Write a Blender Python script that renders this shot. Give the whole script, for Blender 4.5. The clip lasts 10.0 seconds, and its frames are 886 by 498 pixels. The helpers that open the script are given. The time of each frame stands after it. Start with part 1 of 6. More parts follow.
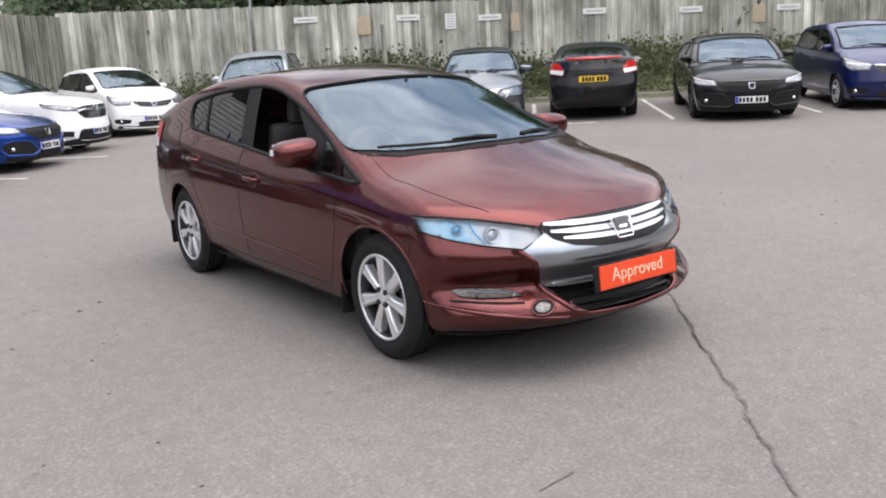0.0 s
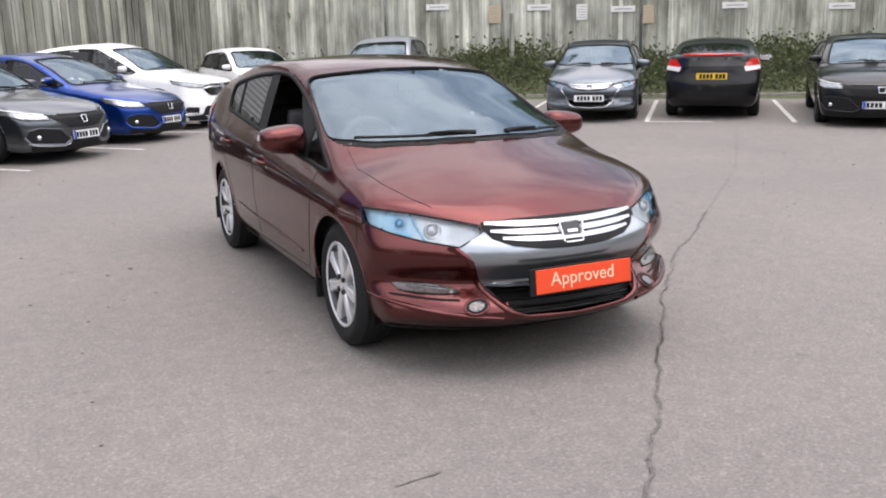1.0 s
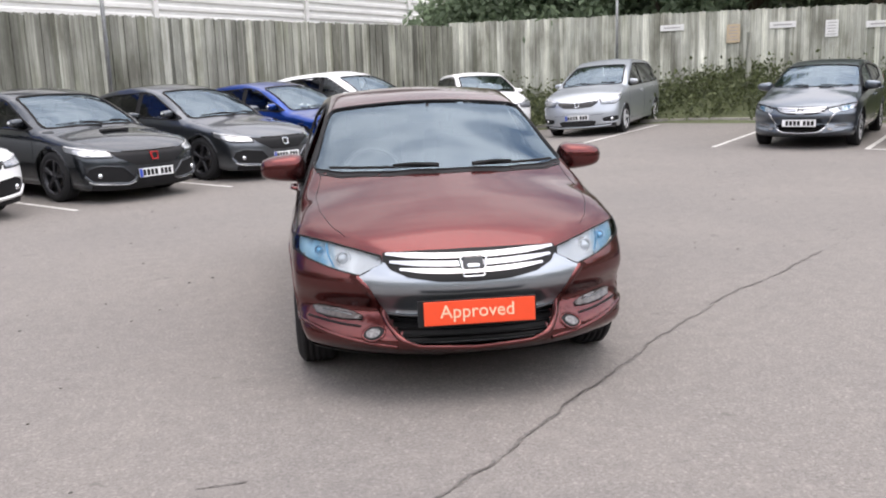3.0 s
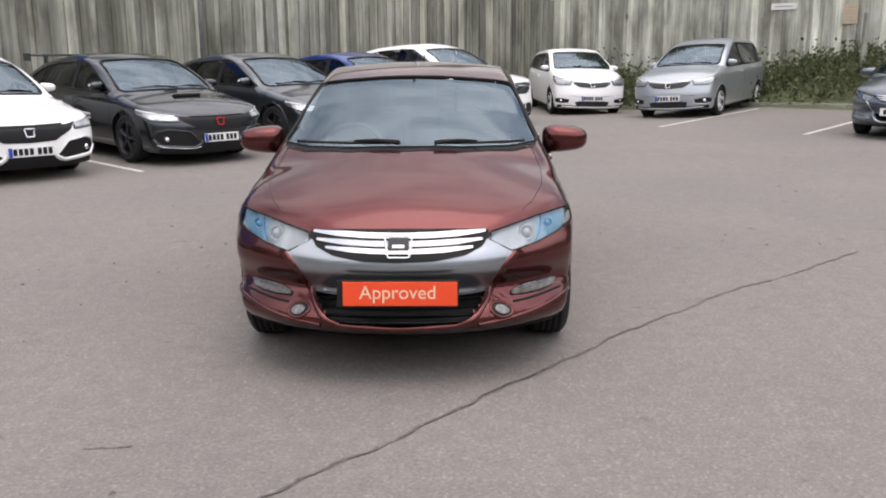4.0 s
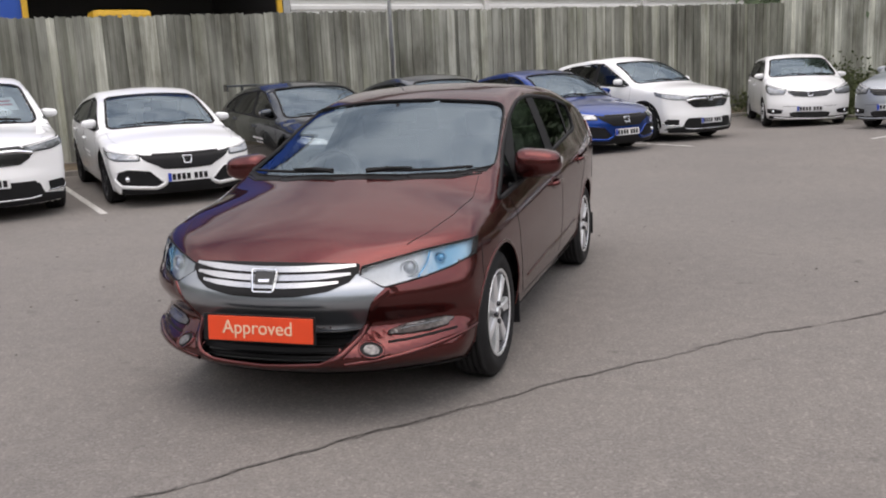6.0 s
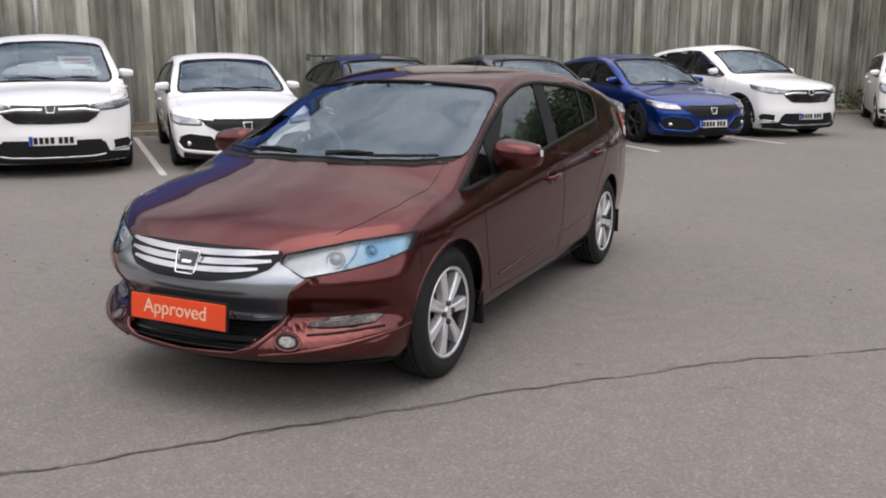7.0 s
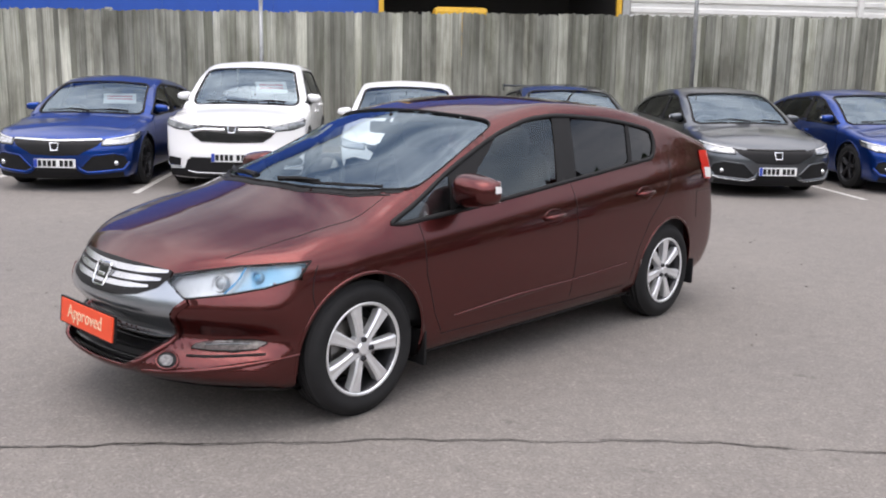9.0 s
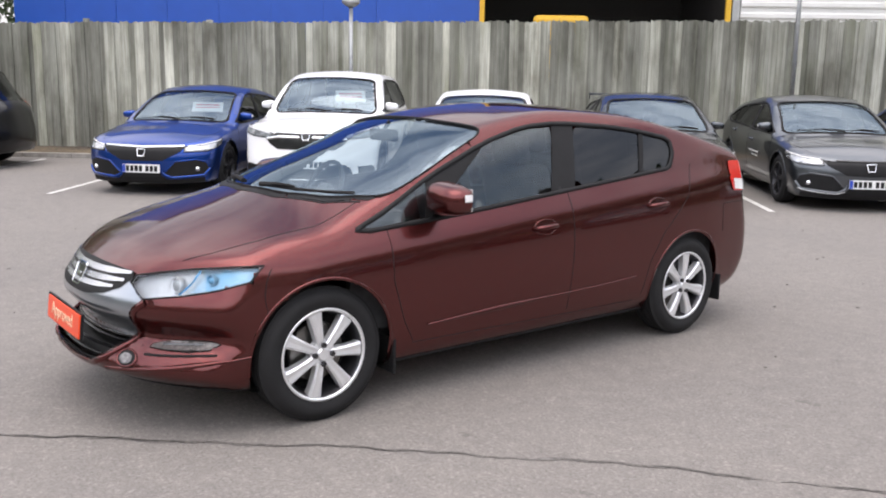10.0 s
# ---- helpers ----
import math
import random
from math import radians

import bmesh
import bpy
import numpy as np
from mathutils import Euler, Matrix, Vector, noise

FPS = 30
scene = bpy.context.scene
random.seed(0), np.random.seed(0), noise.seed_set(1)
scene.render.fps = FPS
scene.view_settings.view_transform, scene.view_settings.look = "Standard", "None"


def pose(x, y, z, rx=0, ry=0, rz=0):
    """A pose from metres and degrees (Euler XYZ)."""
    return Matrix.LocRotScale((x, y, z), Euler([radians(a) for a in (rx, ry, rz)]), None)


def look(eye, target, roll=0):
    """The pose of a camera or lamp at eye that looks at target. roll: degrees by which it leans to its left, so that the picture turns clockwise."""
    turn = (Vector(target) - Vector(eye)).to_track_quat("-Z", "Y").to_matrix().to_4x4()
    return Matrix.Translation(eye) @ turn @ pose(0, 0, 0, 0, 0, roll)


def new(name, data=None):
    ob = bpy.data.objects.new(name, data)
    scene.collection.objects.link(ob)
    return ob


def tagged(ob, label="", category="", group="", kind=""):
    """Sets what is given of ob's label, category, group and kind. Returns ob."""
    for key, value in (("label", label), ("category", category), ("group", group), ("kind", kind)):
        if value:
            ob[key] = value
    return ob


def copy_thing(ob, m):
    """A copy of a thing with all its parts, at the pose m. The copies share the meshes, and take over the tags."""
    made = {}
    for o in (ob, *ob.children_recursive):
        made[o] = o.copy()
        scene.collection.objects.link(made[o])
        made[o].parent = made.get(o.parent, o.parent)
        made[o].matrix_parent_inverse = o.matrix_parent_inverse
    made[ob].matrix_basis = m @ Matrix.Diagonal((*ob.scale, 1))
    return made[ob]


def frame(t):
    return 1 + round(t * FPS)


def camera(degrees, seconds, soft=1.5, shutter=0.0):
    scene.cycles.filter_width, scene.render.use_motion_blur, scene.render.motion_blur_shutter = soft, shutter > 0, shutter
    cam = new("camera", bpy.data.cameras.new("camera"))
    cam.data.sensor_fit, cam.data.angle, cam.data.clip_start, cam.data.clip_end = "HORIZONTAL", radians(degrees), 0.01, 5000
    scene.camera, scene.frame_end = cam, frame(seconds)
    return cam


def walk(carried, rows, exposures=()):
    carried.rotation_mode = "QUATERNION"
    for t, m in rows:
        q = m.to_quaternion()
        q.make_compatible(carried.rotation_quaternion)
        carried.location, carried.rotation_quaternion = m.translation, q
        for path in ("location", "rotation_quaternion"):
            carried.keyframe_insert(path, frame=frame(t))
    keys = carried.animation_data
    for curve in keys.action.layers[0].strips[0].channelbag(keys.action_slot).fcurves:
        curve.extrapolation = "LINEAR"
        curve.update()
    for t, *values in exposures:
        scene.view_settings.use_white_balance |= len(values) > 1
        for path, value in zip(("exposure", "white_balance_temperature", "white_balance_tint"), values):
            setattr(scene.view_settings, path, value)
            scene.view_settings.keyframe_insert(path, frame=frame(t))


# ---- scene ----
cam = camera(53.9, 10.0, soft=1.95)
PATH = [
    (0, (-2.89, -4.712, 1.396), (-1.754, -3.122, 0.971), -3.0),
    (0.5, (-2.544, -5.024, 1.403), (-1.508, -3.366, 0.983), -2.3),
    (1, (-2.13, -5.194, 1.395), (-1.287, -3.434, 0.956), -1.1),
    (1.5, (-1.713, -5.413, 1.4), (-0.967, -3.592, 1.043), -3.1),
    (2, (-1.331, -5.629, 1.437), (-0.716, -3.764, 1.057), -1.1),
    (2.5, (-0.975, -5.681, 1.423), (-0.563, -3.764, 1.027), 3.0),
    (3, (-0.582, -5.785, 1.428), (-0.347, -3.836, 1.05), -1.9),
    (3.2, (-0.409, -5.813, 1.428), (-0.265, -3.866, 0.995), -1.1),
    (4.3, (0.507, -5.689, 1.427), (0.406, -3.738, 1.0), -2.2),
    (4.5, (0.68, -5.648, 1.411), (0.519, -3.692, 1.028), -3.5),
    (5, (1.084, -5.579, 1.428), (0.771, -3.648, 1.011), -0.6),
    (5.5, (1.483, -5.354, 1.416), (1.011, -3.452, 1.019), 0.7),
    (6, (1.87, -5.217, 1.418), (1.241, -3.357, 1.038), -2.8),
    (6.2, (2.017, -5.159, 1.428), (1.326, -3.324, 1.03), -0.9),
    (7.3, (2.638, -4.538, 1.432), (1.686, -2.829, 1.017), -0.1),
    (7.5, (2.772, -4.439, 1.421), (1.731, -2.779, 1.017), 0.6),
    (8, (3.042, -4.206, 1.415), (1.869, -2.637, 1.013), 1.1),
    (8.5, (3.297, -3.923, 1.439), (2.037, -2.412, 1.081), 2.3),
    (9, (3.598, -3.685, 1.439), (2.234, -2.269, 1.074), 1.1),
    (9.5, (3.852, -3.412, 1.401), (2.367, -2.115, 1.069), 0.3),
    (10, (4.03, -3.144, 1.442), (2.479, -1.93, 1.092), 1.0),
]
LIGHT = [(0, 0.31, 6750, 15), (1.5, 0.33, 6750, 15), (2.4, 0.50, 6750, 15), (3, 0.40, 6750, 15), (4.5, -0.08, 6950, 15), (5.5, -0.25, 6950, 15), (7.5, -0.22, 6950, 15), (9, 0.2, 6750, 15), (10, 0.36, 6750, 15)]
walk(cam, [(t, look(eye, target, roll)) for t, eye, target, roll in PATH], LIGHT)
# ---- world, sun, exposure ----
world = bpy.data.worlds.new("sky")
scene.world = world
world.use_nodes = True
wn = world.node_tree
wn.nodes.clear()
w_out = wn.nodes.new("ShaderNodeOutputWorld")
w_bg = wn.nodes.new("ShaderNodeBackground")
w_sky = wn.nodes.new("ShaderNodeTexSky")
w_sky.sky_type = "NISHITA"
w_sky.sun_disc = False
w_sky.sun_elevation = radians(72)
w_sky.sun_rotation = radians(144)
w_sky.air_density = 1.6
w_sky.dust_density = 3.0
# broken cloud over the whole dome
w_tc = wn.nodes.new("ShaderNodeTexCoord")
w_map = wn.nodes.new("ShaderNodeMapping")
w_map.inputs["Scale"].default_value = (1.0, 1.0, 2.6)
w_noise = wn.nodes.new("ShaderNodeTexNoise")
w_noise.inputs["Scale"].default_value = 2.3
w_noise.inputs["Detail"].default_value = 7
w_noise.inputs["Roughness"].default_value = 0.56
w_ramp = wn.nodes.new("ShaderNodeValToRGB")
w_ramp.color_ramp.elements[0].position = 0.30
w_ramp.color_ramp.elements[0].color = (0.0, 0.0, 0.0, 1)
w_ramp.color_ramp.elements[1].position = 0.60
w_ramp.color_ramp.elements[1].color = (1, 1, 1, 1)
w_mix = wn.nodes.new("ShaderNodeMix")
w_mix.data_type = "RGBA"
w_mix.inputs["B"].default_value = (10.5, 10.7, 11.2, 1)
wn.links.new(w_tc.outputs["Generated"], w_map.inputs["Vector"])
wn.links.new(w_map.outputs["Vector"], w_noise.inputs["Vector"])
wn.links.new(w_noise.outputs["Fac"], w_ramp.inputs["Fac"])
wn.links.new(w_ramp.outputs["Color"], w_mix.inputs["Factor"])
wn.links.new(w_sky.outputs["Color"], w_mix.inputs["A"])
# the cloud is brighter round the veiled sun and duller away from it
w_dot = wn.nodes.new("ShaderNodeVectorMath")
w_dot.operation = "DOT_PRODUCT"
w_dot.inputs[1].default_value = Vector((3.4, -4.4, 10)).normalized()
w_glow = wn.nodes.new("ShaderNodeMapRange")
w_glow.interpolation_type = "SMOOTHSTEP"
w_glow.inputs["From Min"].default_value, w_glow.inputs["From Max"].default_value = -0.4, 1.0
w_glow.inputs["To Min"].default_value, w_glow.inputs["To Max"].default_value = 0.6, 1.82
w_mul = wn.nodes.new("ShaderNodeVectorMath")
w_mul.operation = "SCALE"
wn.links.new(w_tc.outputs["Generated"], w_dot.inputs[0])
wn.links.new(w_dot.outputs["Value"], w_glow.inputs["Value"])
wn.links.new(w_mix.outputs["Result"], w_mul.inputs[0])
wn.links.new(w_glow.outputs["Result"], w_mul.inputs["Scale"])
wn.links.new(w_mul.outputs["Vector"], w_bg.inputs["Color"])
w_bg.inputs["Strength"].default_value = 0.124
wn.links.new(w_bg.outputs["Background"], w_out.inputs["Surface"])
sun_data = bpy.data.lights.new("sun", "SUN")
sun_data.energy, sun_data.angle, sun_data.color = 0.8, radians(50), (1.0, 0.97, 0.92)
sun = new("sun", sun_data)
sun.matrix_world = look((0.7, -1.0, 10), (0, 0, 0))


# ---- materials ----
def node_material(name):
    m = bpy.data.materials.new(name)
    m.use_nodes = True
    nt = m.node_tree
    return m, nt, nt.nodes["Principled BSDF"]


def ramp_on(nt, fac, stops):
    r = nt.nodes.new("ShaderNodeValToRGB")
    while len(r.color_ramp.elements) < len(stops):
        r.color_ramp.elements.new(0.5)
    for el, (p, c) in zip(r.color_ramp.elements, stops):
        el.position, el.color = p, (*c, 1)
    nt.links.new(fac, r.inputs["Fac"])
    return r.outputs["Color"]


def noise_on(nt, scale, detail=4, rough=0.55, coords="Object", stretch=None):
    tc = nt.nodes.new("ShaderNodeTexCoord")
    n = nt.nodes.new("ShaderNodeTexNoise")
    n.inputs["Scale"].default_value, n.inputs["Detail"].default_value, n.inputs["Roughness"].default_value = scale, detail, rough
    src = tc.outputs[coords]
    if stretch:
        mp = nt.nodes.new("ShaderNodeMapping")
        mp.inputs["Scale"].default_value = stretch
        nt.links.new(src, mp.inputs["Vector"])
        src = mp.outputs["Vector"]
    nt.links.new(src, n.inputs["Vector"])
    return n.outputs["Fac"]


def mixed(nt, fac, a, b, mode="MIX"):
    x = nt.nodes.new("ShaderNodeMix")
    x.data_type, x.blend_type = "RGBA", mode
    for sock, v in (("Factor", fac), ("A", a), ("B", b)):
        if isinstance(v, (int, float)):
            x.inputs[sock].default_value = v
        elif isinstance(v, tuple):
            x.inputs[sock].default_value = (*v, 1)
        else:
            nt.links.new(v, x.inputs[sock])
    return x.outputs["Result"]


def bump_on(nt, p, height, strength, dist=0.01):
    b = nt.nodes.new("ShaderNodeBump")
    b.inputs["Strength"].default_value, b.inputs["Distance"].default_value = strength, dist
    nt.links.new(height, b.inputs["Height"])
    nt.links.new(b.outputs["Normal"], p.inputs["Normal"])


def plain(name, color, rough=0.5, metal=0.0, vary=0.12, scale=9.0, coat=0.0, spec=0.5):
    m, nt, p = node_material(name)
    n = noise_on(nt, scale, 5)
    dark = tuple(c * (1 - vary) for c in color)
    light = tuple(min(1, c * (1 + vary)) for c in color)
    nt.links.new(ramp_on(nt, n, [(0.3, dark), (0.7, light)]), p.inputs["Base Color"])
    p.inputs["Roughness"].default_value, p.inputs["Metallic"].default_value = rough, metal
    p.inputs["Coat Weight"].default_value = coat
    p.inputs["Specular IOR Level"].default_value = spec
    p.inputs["Coat Roughness"].default_value = 0.03
    return m


def paint(name, color, metal=0.0, rough=0.4, flake=0.15, dusty=0.03, coat=1.5):
    """Car paint: a base under clear coat, with fine flake and faint dust."""
    m, nt, p = node_material(name)
    fl = noise_on(nt, 900, 2)
    dust = noise_on(nt, 3.5, 6, 0.6)
    c = ramp_on(nt, fl, [(0.3, tuple(v * (1 - flake) for v in color)), (0.7, tuple(v * (1 + flake) for v in color))])
    c = mixed(nt, ramp_on(nt, dust, [(0.45, (0, 0, 0)), (0.8, (dusty, dusty, dusty))]), c, (0.35, 0.33, 0.3))
    nt.links.new(c, p.inputs["Base Color"])
    p.inputs["Metallic"].default_value, p.inputs["Roughness"].default_value = metal, rough
    p.inputs["Coat Weight"].default_value, p.inputs["Coat Roughness"].default_value = 1.0, 0.025
    p.inputs["Coat IOR"].default_value = coat
    p.inputs["Specular IOR Level"].default_value = 0.15
    if metal > 0.92:
        # flake under lacquer dulls towards the edge of view
        p.inputs["Specular Tint"].default_value = (0.62, 0.58, 0.58, 1)
    return m


def glass(name, tint, rough=0.0, ior=1.5, gloss=(0.95, 0.97, 1.0)):
    """A thin pane: tinted transparency with a mirror gloss by Fresnel."""
    m, nt, p = node_material(name)
    nt.nodes.remove(p)
    out = nt.nodes["Material Output"]
    tr = nt.nodes.new("ShaderNodeBsdfTransparent")
    tr.inputs["Color"].default_value = (*tint, 1)
    gl = nt.nodes.new("ShaderNodeBsdfGlossy")
    gl.inputs["Roughness"].default_value = rough
    gl.inputs["Color"].default_value = (*gloss, 1)
    fr = nt.nodes.new("ShaderNodeFresnel")
    fr.inputs["IOR"].default_value = ior
    mx = nt.nodes.new("ShaderNodeMixShader")
    nt.links.new(fr.outputs["Fac"], mx.inputs["Fac"])
    nt.links.new(tr.outputs["BSDF"], mx.inputs[1])
    nt.links.new(gl.outputs["BSDF"], mx.inputs[2])
    nt.links.new(mx.outputs["Shader"], out.inputs["Surface"])
    return m


M_MAROON = paint("maroon_paint", (0.118, 0.0290, 0.0280), 0.95, 0.27, 0.3, 0.002, 1.35)
M_BLUE = paint("blue_paint", (0.004, 0.040, 0.235), 0.8, 0.30, 0.15, 0.004, 1.38)
M_DEEPBLUE = paint("deep_blue_paint", (0.004, 0.010, 0.075), 0.3, 0.35, 0.15, 0.006, 1.42)
M_WHITE = paint("white_paint", (0.86, 0.865, 0.87), 0.0, 0.4, 0.03)
M_GREY = paint("grey_paint", (0.100, 0.110, 0.124), 0.9, 0.28, 0.15, 0.006, 1.42)
M_DARKGREY = paint("dark_grey_paint", (0.050, 0.057, 0.066), 0.9, 0.26, 0.15, 0.004, 1.38)
M_BLACKPAINT = paint("black_paint", (0.005, 0.005, 0.006), 0.0, 0.35, 0.15, 0.002, 1.32)
M_SILVER = paint("silver_paint", (0.42, 0.45, 0.49), 0.7, 0.38)
M_BLUEGREY = paint("blue_grey_paint", (0.125, 0.145, 0.170), 0.9, 0.28, 0.15, 0.01, 1.42)
M_BAND = paint("silver_band_paint", (0.33, 0.36, 0.395), 0.9, 0.30)
M_CLEAR = glass("clear_glass", (0.60, 0.70, 0.72), ior=2.4, gloss=(0.72, 0.88, 1.0))
M_TINT = glass("privacy_glass", (0.055, 0.06, 0.065), ior=1.52)
M_SIDEGLASS = glass("side_glass", (0.26, 0.30, 0.30), ior=1.55)
M_DOORGLASS = glass("door_glass", (0.74, 0.80, 0.80), ior=1.75, gloss=(0.85, 0.95, 1.0))
M_LENS = glass("lamp_lens", (0.9, 0.93, 0.95), ior=1.5)
M_RUBBER = plain("tyre_rubber", (0.017, 0.017, 0.018), 0.75, spec=0.25)
M_TRIM = plain("black_trim", (0.013, 0.013, 0.014), 0.6, spec=0.2)
M_GLOSSBLACK = plain("gloss_black", (0.008, 0.008, 0.009), 0.2, coat=0.6)
M_CHROME = plain("chrome", (0.82, 0.83, 0.85), 0.09, 1.0, 0.03)
M_ALLOY = plain("alloy", (0.80, 0.81, 0.83), 0.28, 0.6, 0.06)
M_DARKALLOY = plain("dark_alloy", (0.05, 0.05, 0.055), 0.35, 0.7)
M_STEEL = plain("brake_steel", (0.22, 0.21, 0.2), 0.4, 0.9, 0.2)
M_CABIN = plain("cabin_cloth", (0.055, 0.055, 0.058), 0.9, vary=0.3, spec=0.2)
M_CABINGREY = plain("cabin_plastic", (0.13, 0.135, 0.14), 0.7, vary=0.1)
M_ORANGE = plain("orange_plate", (0.82, 0.075, 0.022), 0.35, vary=0.05)
M_PLATEWHITE = plain("plate_white", (0.75, 0.76, 0.76), 0.4, vary=0.05)
M_PLATEYELLOW = plain("plate_yellow", (0.75, 0.48, 0.03), 0.4, vary=0.05)
M_PLATEBLUE = plain("plate_blue", (0.01, 0.05, 0.4), 0.4)
M_LETTER = plain("pale_lettering", (0.80, 0.58, 0.40), 0.5, vary=0.04)
M_REDLAMP = plain("red_lamp", (0.55, 0.02, 0.015), 0.15, coat=1.0)
M_WHITELAMP = plain("white_lamp", (0.8, 0.8, 0.8), 0.15, coat=1.0)
M_REFLECT = plain("reflector", (0.75, 0.77, 0.8), 0.18, 0.9, 0.1, 40)
M_FOG = plain("fog_reflector", (0.17, 0.165, 0.165), 0.4, 0.5, 0.7, 70)
M_SATIN = plain("satin_chrome", (0.52, 0.53, 0.55), 0.25, 0.9, 0.04)
M_LAMPDARK = plain("smoked_lamp", (0.20, 0.21, 0.22), 0.2, 0.6, 0.3, 30)
M_LENSBALL = plain("lamp_glass_eye", (0.60, 0.63, 0.66), 0.2, 0.3, 0.25, 40, coat=0.6)
M_SIDELAMP = plain("side_lamp_lens", (0.13, 0.12, 0.115), 0.3, 0.3, 0.5, 55, coat=0.4)
M_LAMPCLEAR = plain("clear_lamp_bowl", (0.33, 0.345, 0.365), 0.2, 0.6, 0.45, 26, coat=1.0)
M_BLUEREFLECT = plain("blue_reflector", (0.16, 0.50, 0.78), 0.2, 0.5, 0.15, 40)
def lamp_reflector():
    """Silvered lamp bowl, plain inside and turning blue towards the car's flank, with fluting."""
    m, nt, p = node_material("lamp_reflector")
    tc = nt.nodes.new("ShaderNodeTexCoord")
    sep = nt.nodes.new("ShaderNodeSeparateXYZ")
    ab = nt.nodes.new("ShaderNodeMath")
    ab.operation = "ABSOLUTE"
    nt.links.new(tc.outputs["Object"], sep.inputs["Vector"])
    nt.links.new(sep.outputs["X"], ab.inputs[0])
    n = noise_on(nt, 17, 3, 0.55, stretch=(1, 1, 0.5))
    add = nt.nodes.new("ShaderNodeMath")
    add.operation = "MULTIPLY_ADD"
    add.inputs[1].default_value, add.inputs[2].default_value = 0.16, -0.08
    nt.links.new(n, add.inputs[0])
    tot = nt.nodes.new("ShaderNodeMath")
    nt.links.new(ab.outputs[0], tot.inputs[0])
    nt.links.new(add.outputs[0], tot.inputs[1])
    c = ramp_on(nt, tot.outputs[0], [(0.48, (0.62, 0.63, 0.64)), (0.55, (0.82, 0.83, 0.84)), (0.60, (0.66, 0.68, 0.69)), (0.635, (0.60, 0.72, 0.78)), (0.68, (0.22, 0.52, 0.74)), (0.76, (0.42, 0.68, 0.84))])
    nt.links.new(c, p.inputs["Base Color"])
    p.inputs["Metallic"].default_value, p.inputs["Roughness"].default_value = 0.3, 0.3
    bump_on(nt, p, n, 0.35, 0.02)
    return m


M_LAMPGRAD = lamp_reflector()
M_SIGNPALE = plain("pale_print", (0.70, 0.70, 0.69), 0.5, vary=0.06)
M_RED = plain("red_trim", (0.5, 0.01, 0.012), 0.4)


def wood(name, k=1.0, spread=1.0):
    """Weathered fence board: grey with green and brown streaks along its length."""
    m, nt, p = node_material(name)
    oi = nt.nodes.new("ShaderNodeObjectInfo")
    tc = nt.nodes.new("ShaderNodeTexCoord")
    add = nt.nodes.new("ShaderNodeVectorMath")
    sc = nt.nodes.new("ShaderNodeVectorMath")
    sc.operation = "SCALE"
    sc.inputs[0].default_value = (37, 91, 53)
    nt.links.new(oi.outputs["Random"], sc.inputs["Scale"])
    nt.links.new(tc.outputs["Object"], add.inputs[0])
    nt.links.new(sc.outputs["Vector"], add.inputs[1])

    def streak(scale, stretch, detail):
        mp = nt.nodes.new("ShaderNodeMapping")
        mp.inputs["Scale"].default_value = stretch
        n = nt.nodes.new("ShaderNodeTexNoise")
        n.inputs["Scale"].default_value, n.inputs["Detail"].default_value = scale, detail
        nt.links.new(add.outputs["Vector"], mp.inputs["Vector"])
        nt.links.new(mp.outputs["Vector"], n.inputs["Vector"])
        return n.outputs["Fac"]

    fine = streak(70, (1, 1, 0.03), 5)
    broad = streak(9, (1, 1, 0.12), 4)
    patch = streak(1.6, (1, 1, 0.7), 5)
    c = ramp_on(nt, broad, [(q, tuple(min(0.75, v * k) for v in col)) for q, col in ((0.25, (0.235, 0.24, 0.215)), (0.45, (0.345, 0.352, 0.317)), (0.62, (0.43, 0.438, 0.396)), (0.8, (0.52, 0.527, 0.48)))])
    c = mixed(nt, ramp_on(nt, fine, [(0.35, (0.45, 0.45, 0.45)), (0.60, (0, 0, 0))]), c, (0.085, 0.078, 0.064))
    c = mixed(nt, ramp_on(nt, patch, [(0.52, (0, 0, 0)), (0.7, (0.5, 0.5, 0.5))]), c, (0.15, 0.16, 0.10))
    tone = ramp_on(nt, oi.outputs["Random"], [(q, tuple(1 + (v - 1) * spread for v in col)) for q, col in ((0.0, (0.52, 0.52, 0.50)), (0.45, (0.86, 0.86, 0.84)), (0.78, (1.10, 1.10, 1.07)), (1.0, (1.65, 1.64, 1.60)))])
    c = mixed(nt, 1.0, c, tone, "MULTIPLY")
    geo = nt.nodes.new("ShaderNodeNewGeometry")
    mp = nt.nodes.new("ShaderNodeMapping")
    mp.inputs["Scale"].default_value = (1, 1, 0.35)
    wide = nt.nodes.new("ShaderNodeTexNoise")
    wide.inputs["Scale"].default_value, wide.inputs["Detail"].default_value, wide.inputs["Roughness"].default_value = 1.5, 6, 0.65
    nt.links.new(geo.outputs["Position"], mp.inputs["Vector"])
    nt.links.new(mp.outputs["Vector"], wide.inputs["Vector"])
    c = mixed(nt, 1.0, c, ramp_on(nt, wide.outputs["Fac"], [(0.34, (0.52, 0.51, 0.47)), (0.5, (0.98, 0.98, 0.95)), (0.66, (1.38, 1.38, 1.36))]), "MULTIPLY")
    nt.links.new(c, p.inputs["Base Color"])
    p.inputs["Roughness"].default_value = 0.9
    bump_on(nt, p, fine, 0.5, 0.006)
    return m


